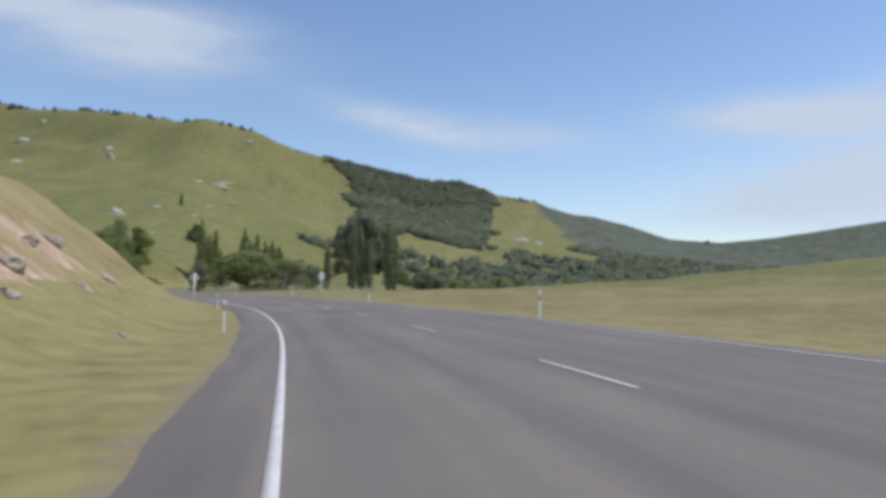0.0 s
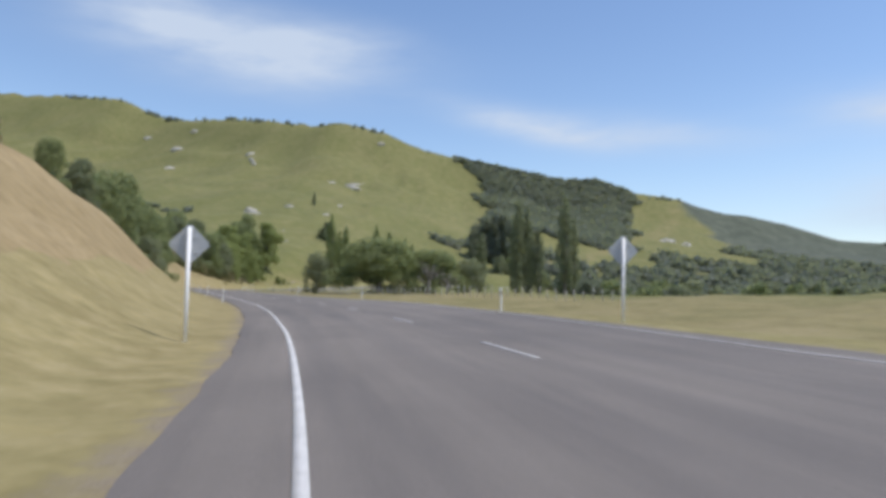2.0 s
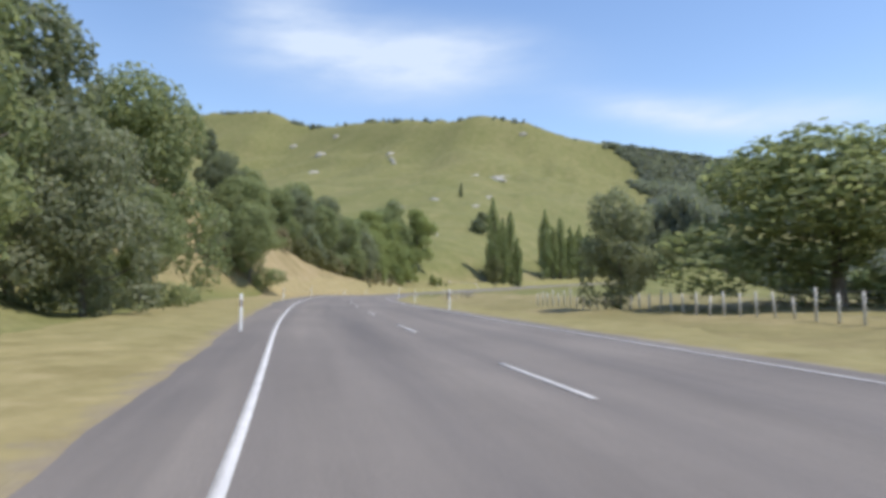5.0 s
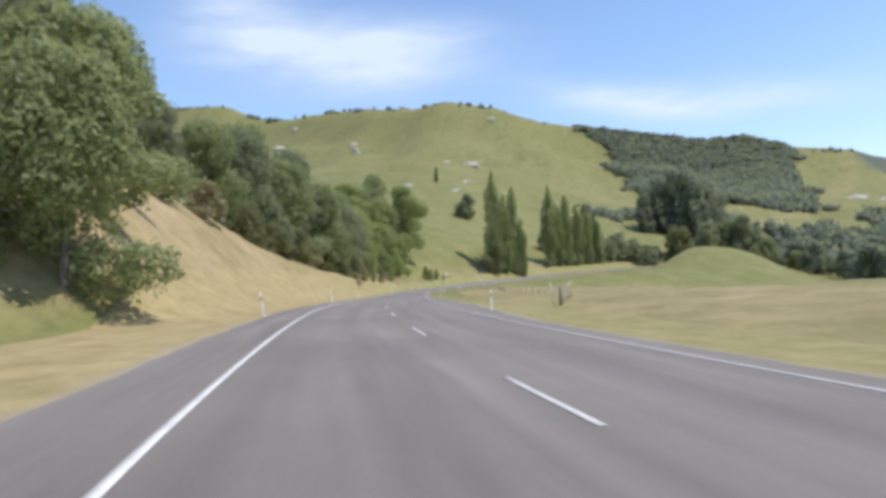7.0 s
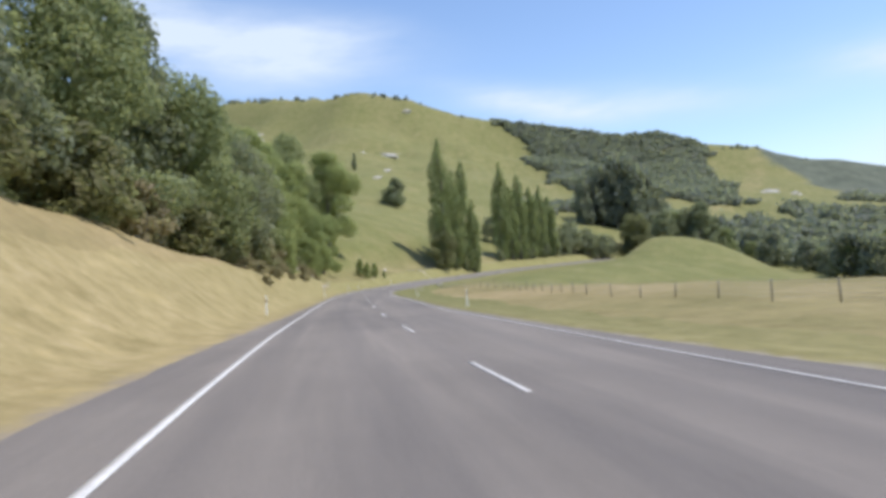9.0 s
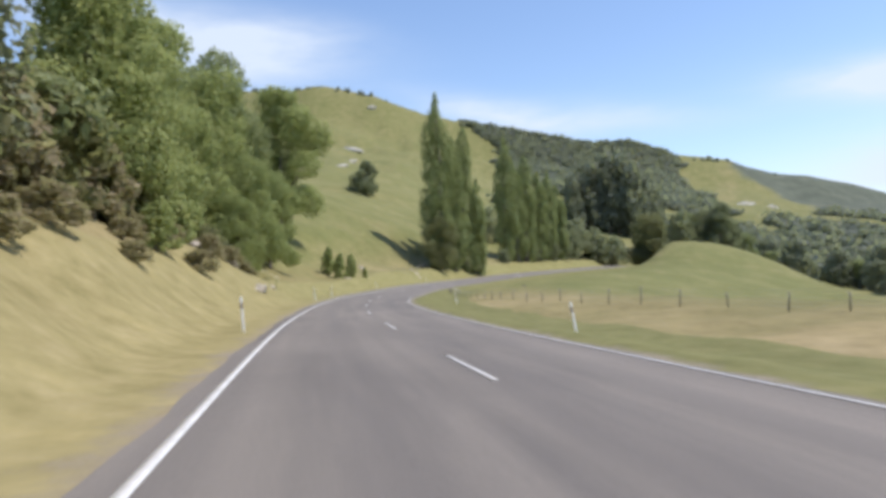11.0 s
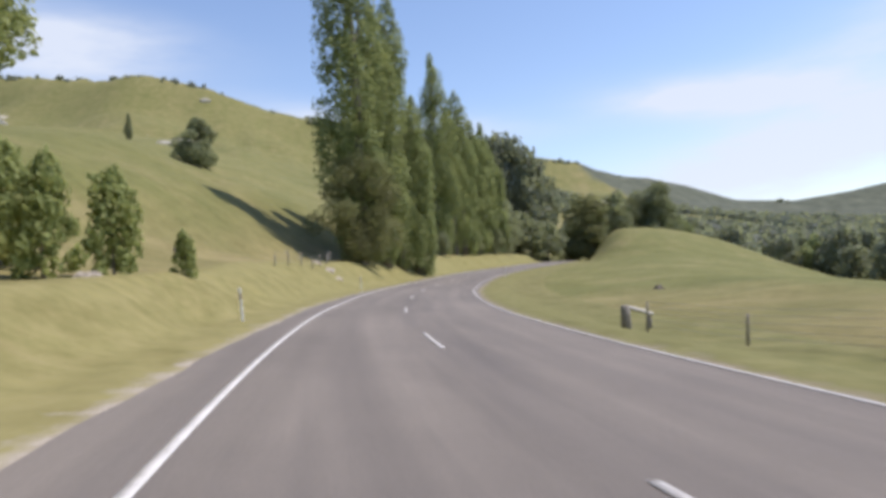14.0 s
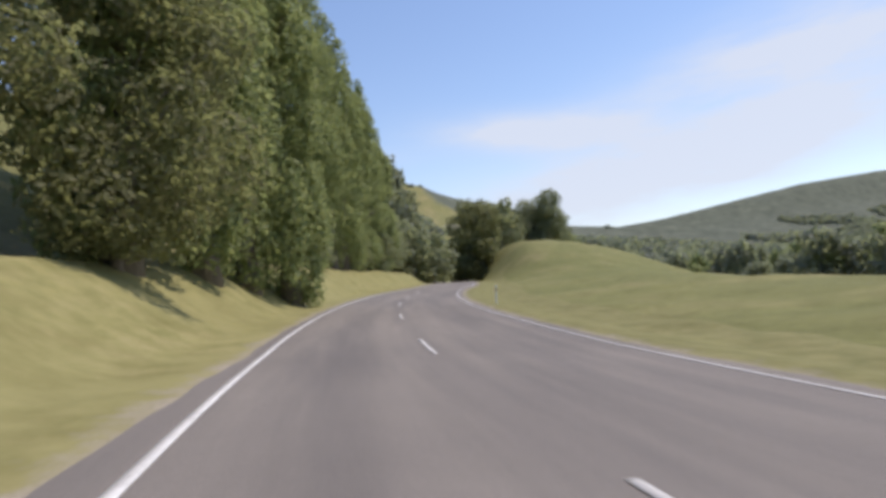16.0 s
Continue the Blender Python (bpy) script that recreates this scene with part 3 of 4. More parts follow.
def paint(name, s0, s1, tab, width, parent, label="", mat=LINE_PAINT):
    me, _ = strip(name, s0, s1, 0.5, offset(tab, -width / 2), offset(tab, width / 2), 2, 0.006, mat, on_road)
    bm = bmesh.new()
    bm.from_mesh(me)
    geo = bmesh.ops.extrude_face_region(bm, geom=bm.faces[:])
    bmesh.ops.translate(bm, verts=[v for v in geo["geom"] if isinstance(v, bmesh.types.BMVert)], vec=(0, 0, 0.004))
    bmesh.ops.recalc_face_normals(bm, faces=bm.faces)
    bm.to_mesh(me)
    bm.free()
    ob = new(name, me)
    ob.parent = parent
    if label:
        tagged(ob, label)
    return ob


paint("edge_line", -50, 540, LEFT_LINE, 0.115, road, "worn white edge line")
paint("edge_line", -50, 540, RIGHT_LINE, 0.095, road, "faded white edge line", WORN_PAINT)
# the dashes begin about every 10 m, a little wider apart in the last bend
DASHES = [(0, 7.2), (9, 102.0), (16, 172.3), (22, 238.0), (28, 302.3), (31, 334.5), (33, 358.0), (36, 392.0), (38, 415.0), (47, 520.0)]
for k in range(-4, 48):
    s = table(k, DASHES) if k >= 0 else 7.2 + 10.5 * k
    paint("centre_dash", s, s + 3.2, CENTRE, 0.10, road, mat=WORN_PAINT)


# ---- building blocks ----
def part(name, bm, mat, parent, label=""):
    me = bpy.data.meshes.new(name)
    bm.to_mesh(me)
    bm.free()
    me.materials.append(mat)
    ob = new(name, me)
    ob.parent = parent
    if label:
        tagged(ob, label)
    return ob


def part_arrays(name, verts, faces, mat, parent, label="", smooth_shade=False):
    me = bpy.data.meshes.new(name)
    me.from_pydata(verts, [], faces)
    if smooth_shade:
        me.polygons.foreach_set("use_smooth", np.ones(len(faces), bool))
    me.materials.append(mat)
    ob = new(name, me)
    if parent is not None:
        ob.parent = parent
    if label:
        tagged(ob, label)
    return ob


def tube(bm, pts, radii, sides=7):
    """A tapering branch along points."""
    rings = []
    for i, p in enumerate(pts):
        p = Vector(p)
        ax = (Vector(pts[min(i + 1, len(pts) - 1)]) - Vector(pts[max(i - 1, 0)])).normalized()
        u = ax.orthogonal().normalized()
        w = ax.cross(u)
        rings.append([bm.verts.new(p + radii[i] * (math.cos(6.2832 * k / sides) * u + math.sin(6.2832 * k / sides) * w)) for k in range(sides)])
    for a, b in zip(rings, rings[1:]):
        # match the start of the rings
        off = min(range(sides), key=lambda o: (a[0].co - b[o].co).length)
        for k in range(sides):
            f = bm.faces.new((a[k], a[(k + 1) % sides], b[(k + 1 + off) % sides], b[(k + off) % sides]))
            f.smooth = True
    bm.faces.new(rings[-1])
    bm.faces.new(rings[0][::-1])


def box(bm, lo, hi, bev=0.0):
    g = bmesh.ops.create_cube(bm, size=1.0)["verts"]
    size, mid = Vector(hi) - Vector(lo), (Vector(hi) + Vector(lo)) / 2
    for v in g:
        v.co = Vector((v.co.x * size.x, v.co.y * size.y, v.co.z * size.z)) + mid
    if bev:
        bmesh.ops.bevel(bm, geom=list({e for v in g for e in v.link_edges}), offset=bev, segments=1, affect="EDGES")


def leaves(r, lobes, count, size, droop=0.0, flat=0.95, shell=False):
    """Leaf sprays on the skins of ellipsoid lobes (centre, radii): vertices and faces of folded rhombs."""
    vol = np.array([(l[1][0] * l[1][1] * l[1][2]) ** (2 / 3) for l in lobes])
    pick = r.choice(len(lobes), count, p=vol / vol.sum())
    cen = np.array([l[0] for l in lobes])[pick]
    rad = np.array([l[1] for l in lobes])[pick]
    n = r.normal(size=(count, 3))
    n /= np.linalg.norm(n, axis=1)[:, None]
    depth = 1 - 0.42 * r.random(count) ** 1.7
    lump = 1 + 0.18 * np.sin(n[:, 0] * 5 + cen[:, 1] * 3) * np.sin(n[:, 1] * 5 + cen[:, 2] * 2) + 0.12 * np.sin(n[:, 2] * 9 + cen[:, 0] * 4)
    p = cen + n * rad * (depth * lump)[:, None]
    if shell:                                   # only what lies on the outside of the whole crown
        cc, rr = np.array([l[0] for l in lobes]), np.array([l[1] for l in lobes])
        deep = np.full(count, 9.0)
        for c, q in zip(cc, rr):
            deep = np.minimum(deep, (((p - c) / q) ** 2).sum(1))
        keep = deep > 0.34
        p, n, rad, count = p[keep], n[keep], rad[keep], int(keep.sum())
    out = n / rad
    out /= np.linalg.norm(out, axis=1)[:, None]
    nn = out * flat + r.normal(size=(count, 3)) * 0.5 + [0, 0, 0.15]
    nn /= np.linalg.norm(nn, axis=1)[:, None]
    t = np.cross(nn, r.normal(size=(count, 3)))
    t[:, 2] -= droop
    t /= np.linalg.norm(t, axis=1)[:, None]
    b = np.cross(nn, t)
    sz = size * (0.55 + 0.9 * r.random(count))[:, None]
    v = np.stack([p - t * sz, p + b * sz * 0.55 + nn * sz * 0.18, p + t * sz, p - b * sz * 0.55 + nn * sz * 0.18], 1).reshape(-1, 3)
    f = np.arange(count * 4).reshape(-1, 4)
    return v, f


def crown_lobes(r, form, height, width, clear):
    """Ellipsoid lobes of a crown, from its form."""
    lobes = []
    if form == "poplar":
        # upright boughs, close together, the whole spindle fullest a third of the way up
        n = 84
        for i in range(n):
            u = ((i + r.random()) / n) ** 0.92
            z = clear + (height - clear) * min(u, 0.985)
            env = width / 2 * float(np.interp(u, (0, 0.06, 0.2, 0.45, 0.65, 0.8, 0.91, 1.0), (0.66, 0.88, 0.98, 1.0, 0.90, 0.70, 0.44, 0.12)))
            a = r.random() * 6.28
            rr = max(0.42, env * r.uniform(0.28, 0.46))
            k = max(0.0, env - rr) * r.uniform(0.35, 1.15)
            lobes.append(((k * math.cos(a), k * math.sin(a), z), (rr, rr, rr * r.uniform(1.7, 2.9) if u < 0.9 else rr * 2.2)))
    elif form == "broad":
        for i in range(44):
            u = r.random()
            z = clear + (height - clear) * (0.08 + 0.88 * u)
            env = width / 2 * max(0.12, math.sin(math.pi * (0.16 + 0.80 * u))) ** 0.7
            a = r.random() * 6.28
            k = env * math.sqrt(r.random()) * 0.82
            rr = width * r.uniform(0.09, 0.165)
            lobes.append(((k * math.cos(a), k * math.sin(a), z), (rr, rr, rr * r.uniform(0.7, 1.0))))
    elif form == "thicket":
        for i in range(52):
            u = r.random() ** 0.8
            z = clear + (height - clear) * (0.04 + 0.86 * u)
            env = width / 2 * (1.0 - 0.62 * u ** 1.6)
            a = r.random() * 6.28
            k = env * math.sqrt(r.random()) * 0.86
            rr = width * r.uniform(0.085, 0.15)
            lobes.append(((k * math.cos(a), k * math.sin(a), z), (rr, rr, rr * r.uniform(0.8, 1.25))))
    elif form == "cone":
        for i in range(40):
            u = r.random() ** 0.85
            z = clear + (height - clear) * (0.05 + 0.9 * u)
            env = width / 2 * (1 - u) ** 0.75 + 0.12
            a = r.random() * 6.28
            k = env * r.uniform(0.3, 0.85)
            rr = width * r.uniform(0.09, 0.14) * (1.1 - 0.5 * u)
            lobes.append(((k * math.cos(a), k * math.sin(a), z), (rr, rr, rr * 1.2)))
    return lobes


def tree(name, form, height, width, clear, leaf_mat, bark, count, leaf, label, category, seed, trunk_r=None, droop=0.0):
    r = np.random.default_rng(seed)
    ob = tagged(new(name), label, category)
    lobes = crown_lobes(r, form, height, width, clear)
    trunk_r = trunk_r or max(0.06, height * 0.018)
    bm = bmesh.new()
    top = height * (0.9 if form in ("poplar", "cone") else 0.62)
    pts, rad = [], []
    bend = r.normal(size=2) * height * 0.012
    for i in range(8):
        u = i / 7
        pts.append((bend[0] * math.sin(3 * u), bend[1] * math.sin(2.4 * u), -0.4 + (top + 0.4) * u))
        rad.append(trunk_r * (1.35 if i == 0 else 1.0) * (1 - 0.9 * u) + 0.02)
    tube(bm, pts, rad, 8)
    order = r.permutation(len(lobes))[:16]
    for k in order:
        c = Vector(lobes[k][0])
        zs = max(0.12 * height, min(c.z * (0.62 if form != "poplar" else 0.8), top * 0.92))
        u = (zs + 0.4) / (top + 0.4)
        start = Vector((bend[0] * math.sin(3 * u), bend[1] * math.sin(2.4 * u), zs))
        mid = start.lerp(c, 0.5) + Vector((0, 0, -0.06 * (c - start).length))
        rb = max(0.02, trunk_r * (1 - 0.85 * u) * 0.5)
        tube(bm, [start, mid, c], [rb, rb * 0.65, rb * 0.25], 5)
    part("trunk", bm, bark, ob)
    v, f = leaves(r, lobes, count, leaf, droop, shell=True)
    keep = v[:, 2].reshape(-1, 4).min(1) > 0.02
    v = v.reshape(-1, 4, 3)[keep].reshape(-1, 3)
    part_arrays("crown", v.tolist(), np.arange(len(v)).reshape(-1, 4).tolist(), leaf_mat, ob)
    return ob


def stand(ob, x, y, scale=1.0, turn=0.0, sink=0.0, wide=None, label="", group="", first=False):
    """A copy of a tree or rock at a place of the ground."""
    w = scale * (wide or 1.0)
    m = Matrix.LocRotScale((x, y, at(x, y) - sink), Euler((0, 0, radians(turn))), (w, w, scale))
    if first:
        ob.matrix_basis = m
        out = ob
    else:
        ob_scale = ob.scale.copy()
        ob.scale = (1, 1, 1)
        out = copy_thing(ob, m)
        ob.scale = ob_scale
    tagged(out, label, group=group)
    return out


# ---- trees ----
POP = [tree("poplar_tree", "poplar", 30, 7.0, 1.2, LEAF_POPLAR, BARK, 38000, 0.155, "tall narrow poplar in full green leaf", "tree", 11),
       tree("poplar_tree", "poplar", 30, 5.6, 1.0, LEAF_POPLAR, BARK, 36000, 0.155, "tall narrow poplar in full green leaf", "tree", 12),
       tree("poplar_tree", "poplar", 30, 6.2, 2.0, LEAF_DARK, BARK, 6000, 0.34, "slender dark poplar on the flat paddock", "tree", 13)]
BROAD = [tree("broadleaf_tree", "broad", 16, 13, 2.4, LEAF_BROAD, BARK, 26000, 0.17, "spreading dark green broadleaf tree", "tree", 21),
         tree("broadleaf_tree", "broad", 16, 11, 2.0, LEAF_LIME, BARK, 42000, 0.125, "leafy bright green broadleaf tree", "tree", 22)]
THICK = [tree("roadside_tree", "thicket", 14, 11, 0.2, LEAF_BROAD, BARK, 22000, 0.165, "dense dark green tree, leafy to the ground", "tree", 31),
         tree("roadside_tree", "thicket", 14, 9.5, 0.2, LEAF_LIME, BARK, 38000, 0.125, "dense bright green tree, leafy to the ground", "tree", 32),
         tree("roadside_tree", "thicket", 14, 12, 0.2, LEAF_GREY, BARK, 16500, 0.195, "bushy grey-green willow, leafy to the ground", "willow", 33),
         tree("roadside_tree", "thicket", 14, 11, 0.2, LEAF_DARK, BARK, 16500, 0.195, "dark native tree, leafy to the ground", "tree", 34)]
THICK.append(tree("roadside_tree", "thicket", 14, 11, 0.2, LEAF_OLIVE, BARK, 17000, 0.195, "olive-green bushy tree, leafy to the ground", "tree", 39))
WEEPING = tree("willow_tree", "thicket", 14, 9.5, 0.2, LEAF_LIME, BARK, 36000, 0.135, "bright green weeping willow, trailing to the grass", "willow", 38, None, 2.2)
# far trees; the native one has the leaf colour greyed for haze
FAR = [tree("broadleaf_tree", "thicket", 14, 11, 0.3, LEAF_BROAD, BARK, 1650, 0.57, "distant dark green tree on the valley floor", "tree", 35),
       tree("willow_tree", "thicket", 14, 12, 0.3, LEAF_GREY, BARK, 1650, 0.57, "distant grey-green willow on the valley floor", "willow", 36),
       tree("native_tree", "thicket", 14, 11, 0.3, LEAF_HAZED, BARK, 1650, 0.57, "distant dark native tree on the valley floor", "tree", 37)]
SHRUB = [tree("shrub", "thicket", 3.2, 2.6, 0.05, LEAF_LIME, BARK, 2200, 0.14, "small upright green shrub in long grass", "shrub", 41),
         tree("shrub", "thicket", 3.2, 3.0, 0.05, LEAF_BROWN, BARK, 2000, 0.15, "brownish scrubby bush in dry grass", "shrub", 42),
         tree("shrub", "thicket", 3.2, 3.6, 0.05, LEAF_OLIVE, BARK, 3400, 0.15, "olive-green bushy scrub on the bank", "shrub", 43)]
LONE = tree("lone_tree", "cone", 14, 14, 1.0, LEAF_DARK, BARK, 7000, 0.32, "lone dark round-headed tree on the hillside", "tree", 51)
USED = set()


def put(ob, x, y, scale=1.0, turn=0.0, sink=0.15, wide=None, label="", group=""):
    first = ob.name not in USED
    USED.add(ob.name)
    return stand(ob, x, y, scale, turn, sink, wide, label, group, first)


# two clumps of poplars along the outside of the bend: place, height, crown width
for i, (x, y, h, w) in enumerate([(-81.6, 410.5, 38.5, 8.6), (-78.2, 416.0, 30.0, 7.0), (-75.3, 421.0, 34.0, 7.6), (-72.4, 423.0, 23.0, 5.6),
                                  (-62.2, 452.0, 35.5, 8.0), (-58.6, 456.5, 27.0, 7.0), (-55.2, 462.0, 32.0, 8.0), (-50.5, 468.5, 27.5, 8.0), (-46.0, 475.5, 28.5, 7.6), (-42.0, 483.0, 24.5, 8.0)]):
    put(POP[i % 2], x, y, h / 30, 47 * i, 0.3, w / (h / 30) / (7.0, 5.6)[i % 2], group="poplars along the bend")
put(tree("broadleaf_tree", "broad", 10.8, 11.5, 1.0, LEAF_OLIVE, BARK, 30000, 0.125, "round olive-green tree standing before the poplars", "tree", 23), -81.6, 409.4, 1.0, 30, 0.3)
for i, (x, y, k) in enumerate([(-62, 445.5, 0.30), (-51, 463, 0.38), (-43, 474, 0.45), (-38.5, 484, 0.62), (-33, 497, 0.8), (-28, 508, 0.9)]):
    put(THICK[2], x - 1.5, y + 1, k, 71 * i, 0.3, 1.1)
# the roadside row on the cut bank
for i, (x, y, k, kind) in enumerate([(-76.6, 187.0, 0.42, 2), (-80.5, 200, 0.75, 0),
                                     (-92, 222, 0.70, 3), (-93, 232, 0.88, 0), (-93.5, 241, 1.08, 3), (-97, 247, 1.22, 0), (-93.5, 253, 1.05, 0), (-97, 262, 1.3, 3), (-94.5, 268, 1.1, 0), (-97.5, 276, 1.1, 0),
                                     (-96, 283, 0.95, 2), (-100, 290, 1.15, 0), (-98.5, 298, 1.0, 1), (-102, 306, 1.15, 1), (-103, 315, 1.2, 1), (-105, 330, 1.2, 1), (-107.5, 341, 1.6, 1), (-106.5, 352.5, 0.95, 1)]):
    put(THICK[kind], x, y, k, 67 * i, 0.4, 1.0, group="trees on the roadside bank")
for i, (s, d, k, kind) in enumerate([(228, -14.5, 1.1, 2), (236, -13.5, 1.2, 1), (246, -12.5, 1.3, 2), (254, -12.0, 1.2, 2), (262, -11.0, 1.4, 2), (270, -10.5, 1.3, 1), (278, -10.2, 1.4, 2), (286, -10.0, 1.5, 2), (293, -10.4, 1.5, 2),
                                     (300, -11.0, 1.8, 2), (306, -12.0, 1.7, 0), (312, -11.2, 1.8, 2), (318, -12.2, 1.9, 0), (324, -11.5, 1.6, 2), (331, -12.5, 1.7, 0), (338, -12.0, 1.5, 2),
                                     (297, -9.0, 1.3, 2), (303, -8.6, 1.2, 1), (307, -9.3, 1.4, 2), (311, -8.8, 1.1, 1), (316, -9.6, 1.3, 2), (322, -9.0, 1.1, 0)]):
    x, y = (float(v[0]) for v in beside(np.array([s]), np.array([d])))
    put(SHRUB[kind], x, y, k, 61 * i, 0.25, 1.15, group="undergrowth on the bank")
put(tree("roadside_tree", "cone", 14, 9.5, 0.4, LEAF_DARK, BARK, 22000, 0.16, "tall dark tapering tree on the edge of the bluff", "tree", 44), -86.2, 199.8, 0.86, 15, 0.4, group="trees on the roadside bank")
put(THICK[3], -82.5, 197.5, 0.72, 200, 0.4, 1.1, group="trees on the roadside bank")
for x, y, k, w in ((-77.8, 194.4, 0.72, 1.42), (-73.4, 189.0, 0.74, 1.02)):
    put(THICK[0], x, y, k, 30 * k, 0.9, w, group="trees on the roadside bank")
for i, (x, y, k) in enumerate([(-102.5, 337.5, 1.0), (-103.2, 350.5, 0.98), (-100.5, 328, 0.62)]):
    put(WEEPING, x, y, k, 80 * i, 0.4, 0.95, group="willows on the roadside bank")
put(BROAD[0], -90.5, 191.5, 0.60, 200, 0.3, 0.85, "thin grey-green tree on the edge of the bluff")
# above the first cutting
for i, (x, y, k, kind) in enumerate([(-55, 136, 1.05, 0), (-51, 126, 0.72, 0), (-60, 145, 1.1, 3), (-47, 115, 0.50, 3), (-63, 157, 1.15, 0), (-53, 142, 0.6, 2), (-70, 160, 0.6, 0), (-43, 104, 0.35, 0), (-56, 149, 0.5, 0), (-60, 128, 0.7, 3)]):
    put(THICK[kind], x, y, k, 53 * i, 0.4, 1.0, group="trees above the cutting")
for i, (x, y) in enumerate([(-107.5, 319), (-110.5, 333)]):
    put(BROAD[1], x, y, 1.5, 100 + 75 * i, 0.3, 0.95, "tall bright green tree rising over the bank")
put(BROAD[1], -107.4, 375.5, 1.64, 20, 1.9, 1.0, "big leafy shade tree on the green slope")
put(BROAD[0], -114, 366, 1.65, 80, 0.3, 0.8)
put(THICK[0], -116.5, 357, 1.8, 20, 0.3, 0.75)
for i, (x, y, k, kind) in enumerate([(-98.4, 365.5, 1.32, 0), (-96.4, 363, 1.15, 0), (-95.0, 364.8, 1.1, 0), (-93.2, 367, 0.55, 0), (-33.5, 84, 0.9, 1)]):
    put(SHRUB[kind], x, y, k, 77 * i, 0.1, 0.72, group="shrubs in the long grass")
for i, (s, d, k, kind) in enumerate([(303, -7.5, 0.5, 1), (309, -9.5, 0.7, 1), (313, -7.0, 0.75, 0), (318, -8.5, 0.85, 0), (321, -6.5, 0.5, 1), (299, -10, 0.7, 1), (326, -9.5, 0.8, 1), (331, -7.5, 0.55, 0), (294, -8.5, 0.45, 1)]):
    x, y = (float(v[0]) for v in beside(np.array([s]), np.array([d])))
    put(SHRUB[kind], x, y, k, 50 * i, 0.1, 1.1, group="scrub on the bank")
for i in range(26):      # dry weeds and brush at the foot of the bank
    s, d = 284 + 2.1 * i + 0.8 * math.sin(5.0 * i), -5.6 - 2.4 * abs(math.sin(2.3 * i))
    x, y = (float(v[0]) for v in beside(np.array([s]), np.array([d])))
    put(SHRUB[1], x, y, 0.24 + 0.14 * abs(math.sin(3.7 * i)), 50 * i, 0.08, 1.9, "low dry brown weeds on the bank", "weeds on the bank")
put(LONE, -108.7, 525, 0.98, 0, 0.3, 1.45)
put(LONE, -158, 690, 0.95, 40, 0.3, 0.45, "narrow dark tree standing alone on the hill")
# the flat on the other side of the road
put(THICK[0], -21.0, 158, 0.70, 0, 0.4, 2.5, "low wide green willow beside the paddock fence")
put(THICK[0], -12.0, 161, 0.58, 140, 0.4, 2.2, "low wide green willow beside the paddock fence")
put(THICK[2], -32, 160, 0.55, 60, 0.3, 0.9)
put(THICK[2], -6.0, 163, 0.48, 10, 0.3, 1.4)
for i, (x, y, h) in enumerate([(4.2, 183.0, 20.0), (6.3, 184.6, 18.5), (8.6, 184.0, 14.5), (14.4, 187.1, 21.5), (16.4, 189, 17), (-3.0, 196, 14.0)]):
    put(POP[2], x, y, h / 30, 61 * i, 0.2, 1.0, group="poplars on the flat")
rt = random.Random(7)
for i in range(60):      # belts of trees on the far flats
    a = i / 60
    x, y = 60 + 330 * a + rt.uniform(-14, 14), 345 + 150 * a + rt.uniform(-22, 22)
    put(FAR[rt.choice((0, 1, 1, 2))], x, y, rt.uniform(0.8, 1.45), rt.uniform(0, 360), 0.4, rt.uniform(0.9, 1.4), group="tree belt on the flat")
for i in range(44):
    x, y = rt.uniform(72, 165), rt.uniform(465, 600)
    put(FAR[rt.choice((0, 2, 2))], x, y, rt.uniform(0.9, 1.5), rt.uniform(0, 360), 0.5, rt.uniform(1.0, 1.3), group="wood behind the knoll")
for i in range(20):
    x, y = 30 + rt.uniform(-30, 30), 668 + rt.uniform(-16, 16)
    k = 3.5 - 1.5 * (abs(x - 30) / 30) ** 2
    put(FAR[2], x, y, k * rt.uniform(0.9, 1.1), rt.uniform(0, 360), 0.6, rt.uniform(0.55, 0.75), label="tall dark tree at the foot of the hill", group="dark clump at the foot of the hill")
for i in range(16):
    x, y = -62 + 5.5 * i + rt.uniform(-3, 3), 492 + 3.2 * i + rt.uniform(-5, 5)
    put(FAR[1], x, y, rt.uniform(0.75, 1.1), rt.uniform(0, 360), 0.4, rt.uniform(1.0, 1.4), group="willows beyond the bend")
# past the bend, between the road and the spur, and behind the spur
put(THICK[4], 2.5, 524, 1.45, 5, 0.4, 1.2, "round dark tree beside the road past the bend")
put(THICK[3], 38, 540, 1.5, 80, 0.4, 1.05, "tall dark tree behind the grassy spur")
for i, (x, y, k, w) in enumerate([(18, 550, 1.0, 1.2), (28, 548, 1.15, 1.15), (33, 543, 1.25, 1.0), (45, 545, 1.2, 1.1), (52, 549, 1.05, 1.2), (48, 556, 0.9, 1.3), (58, 560, 0.85, 1.3), (70, 562, 0.8, 1.3), (12, 560, 0.95, 1.2), (84, 560, 0.85, 1.3), (98, 552, 0.8, 1.4)]):
    put(THICK[(3, 0, 2)[i % 3]], x, y, k, 40 * i, 0.4, w, group="trees behind the spur")


# far bush on the hill, ridge trees: too many to count; leaves greyed for haze
HEART = np.array([(math.cos(a + 0.4 * k) * w, math.sin(a + 0.4 * k) * w, z) for k, (w, z) in enumerate(((0.95, -0.4), (1.0, 0.2), (0.72, 0.72))) for a in np.arange(6) * math.pi / 3] + [(0, 0, 1.0)])
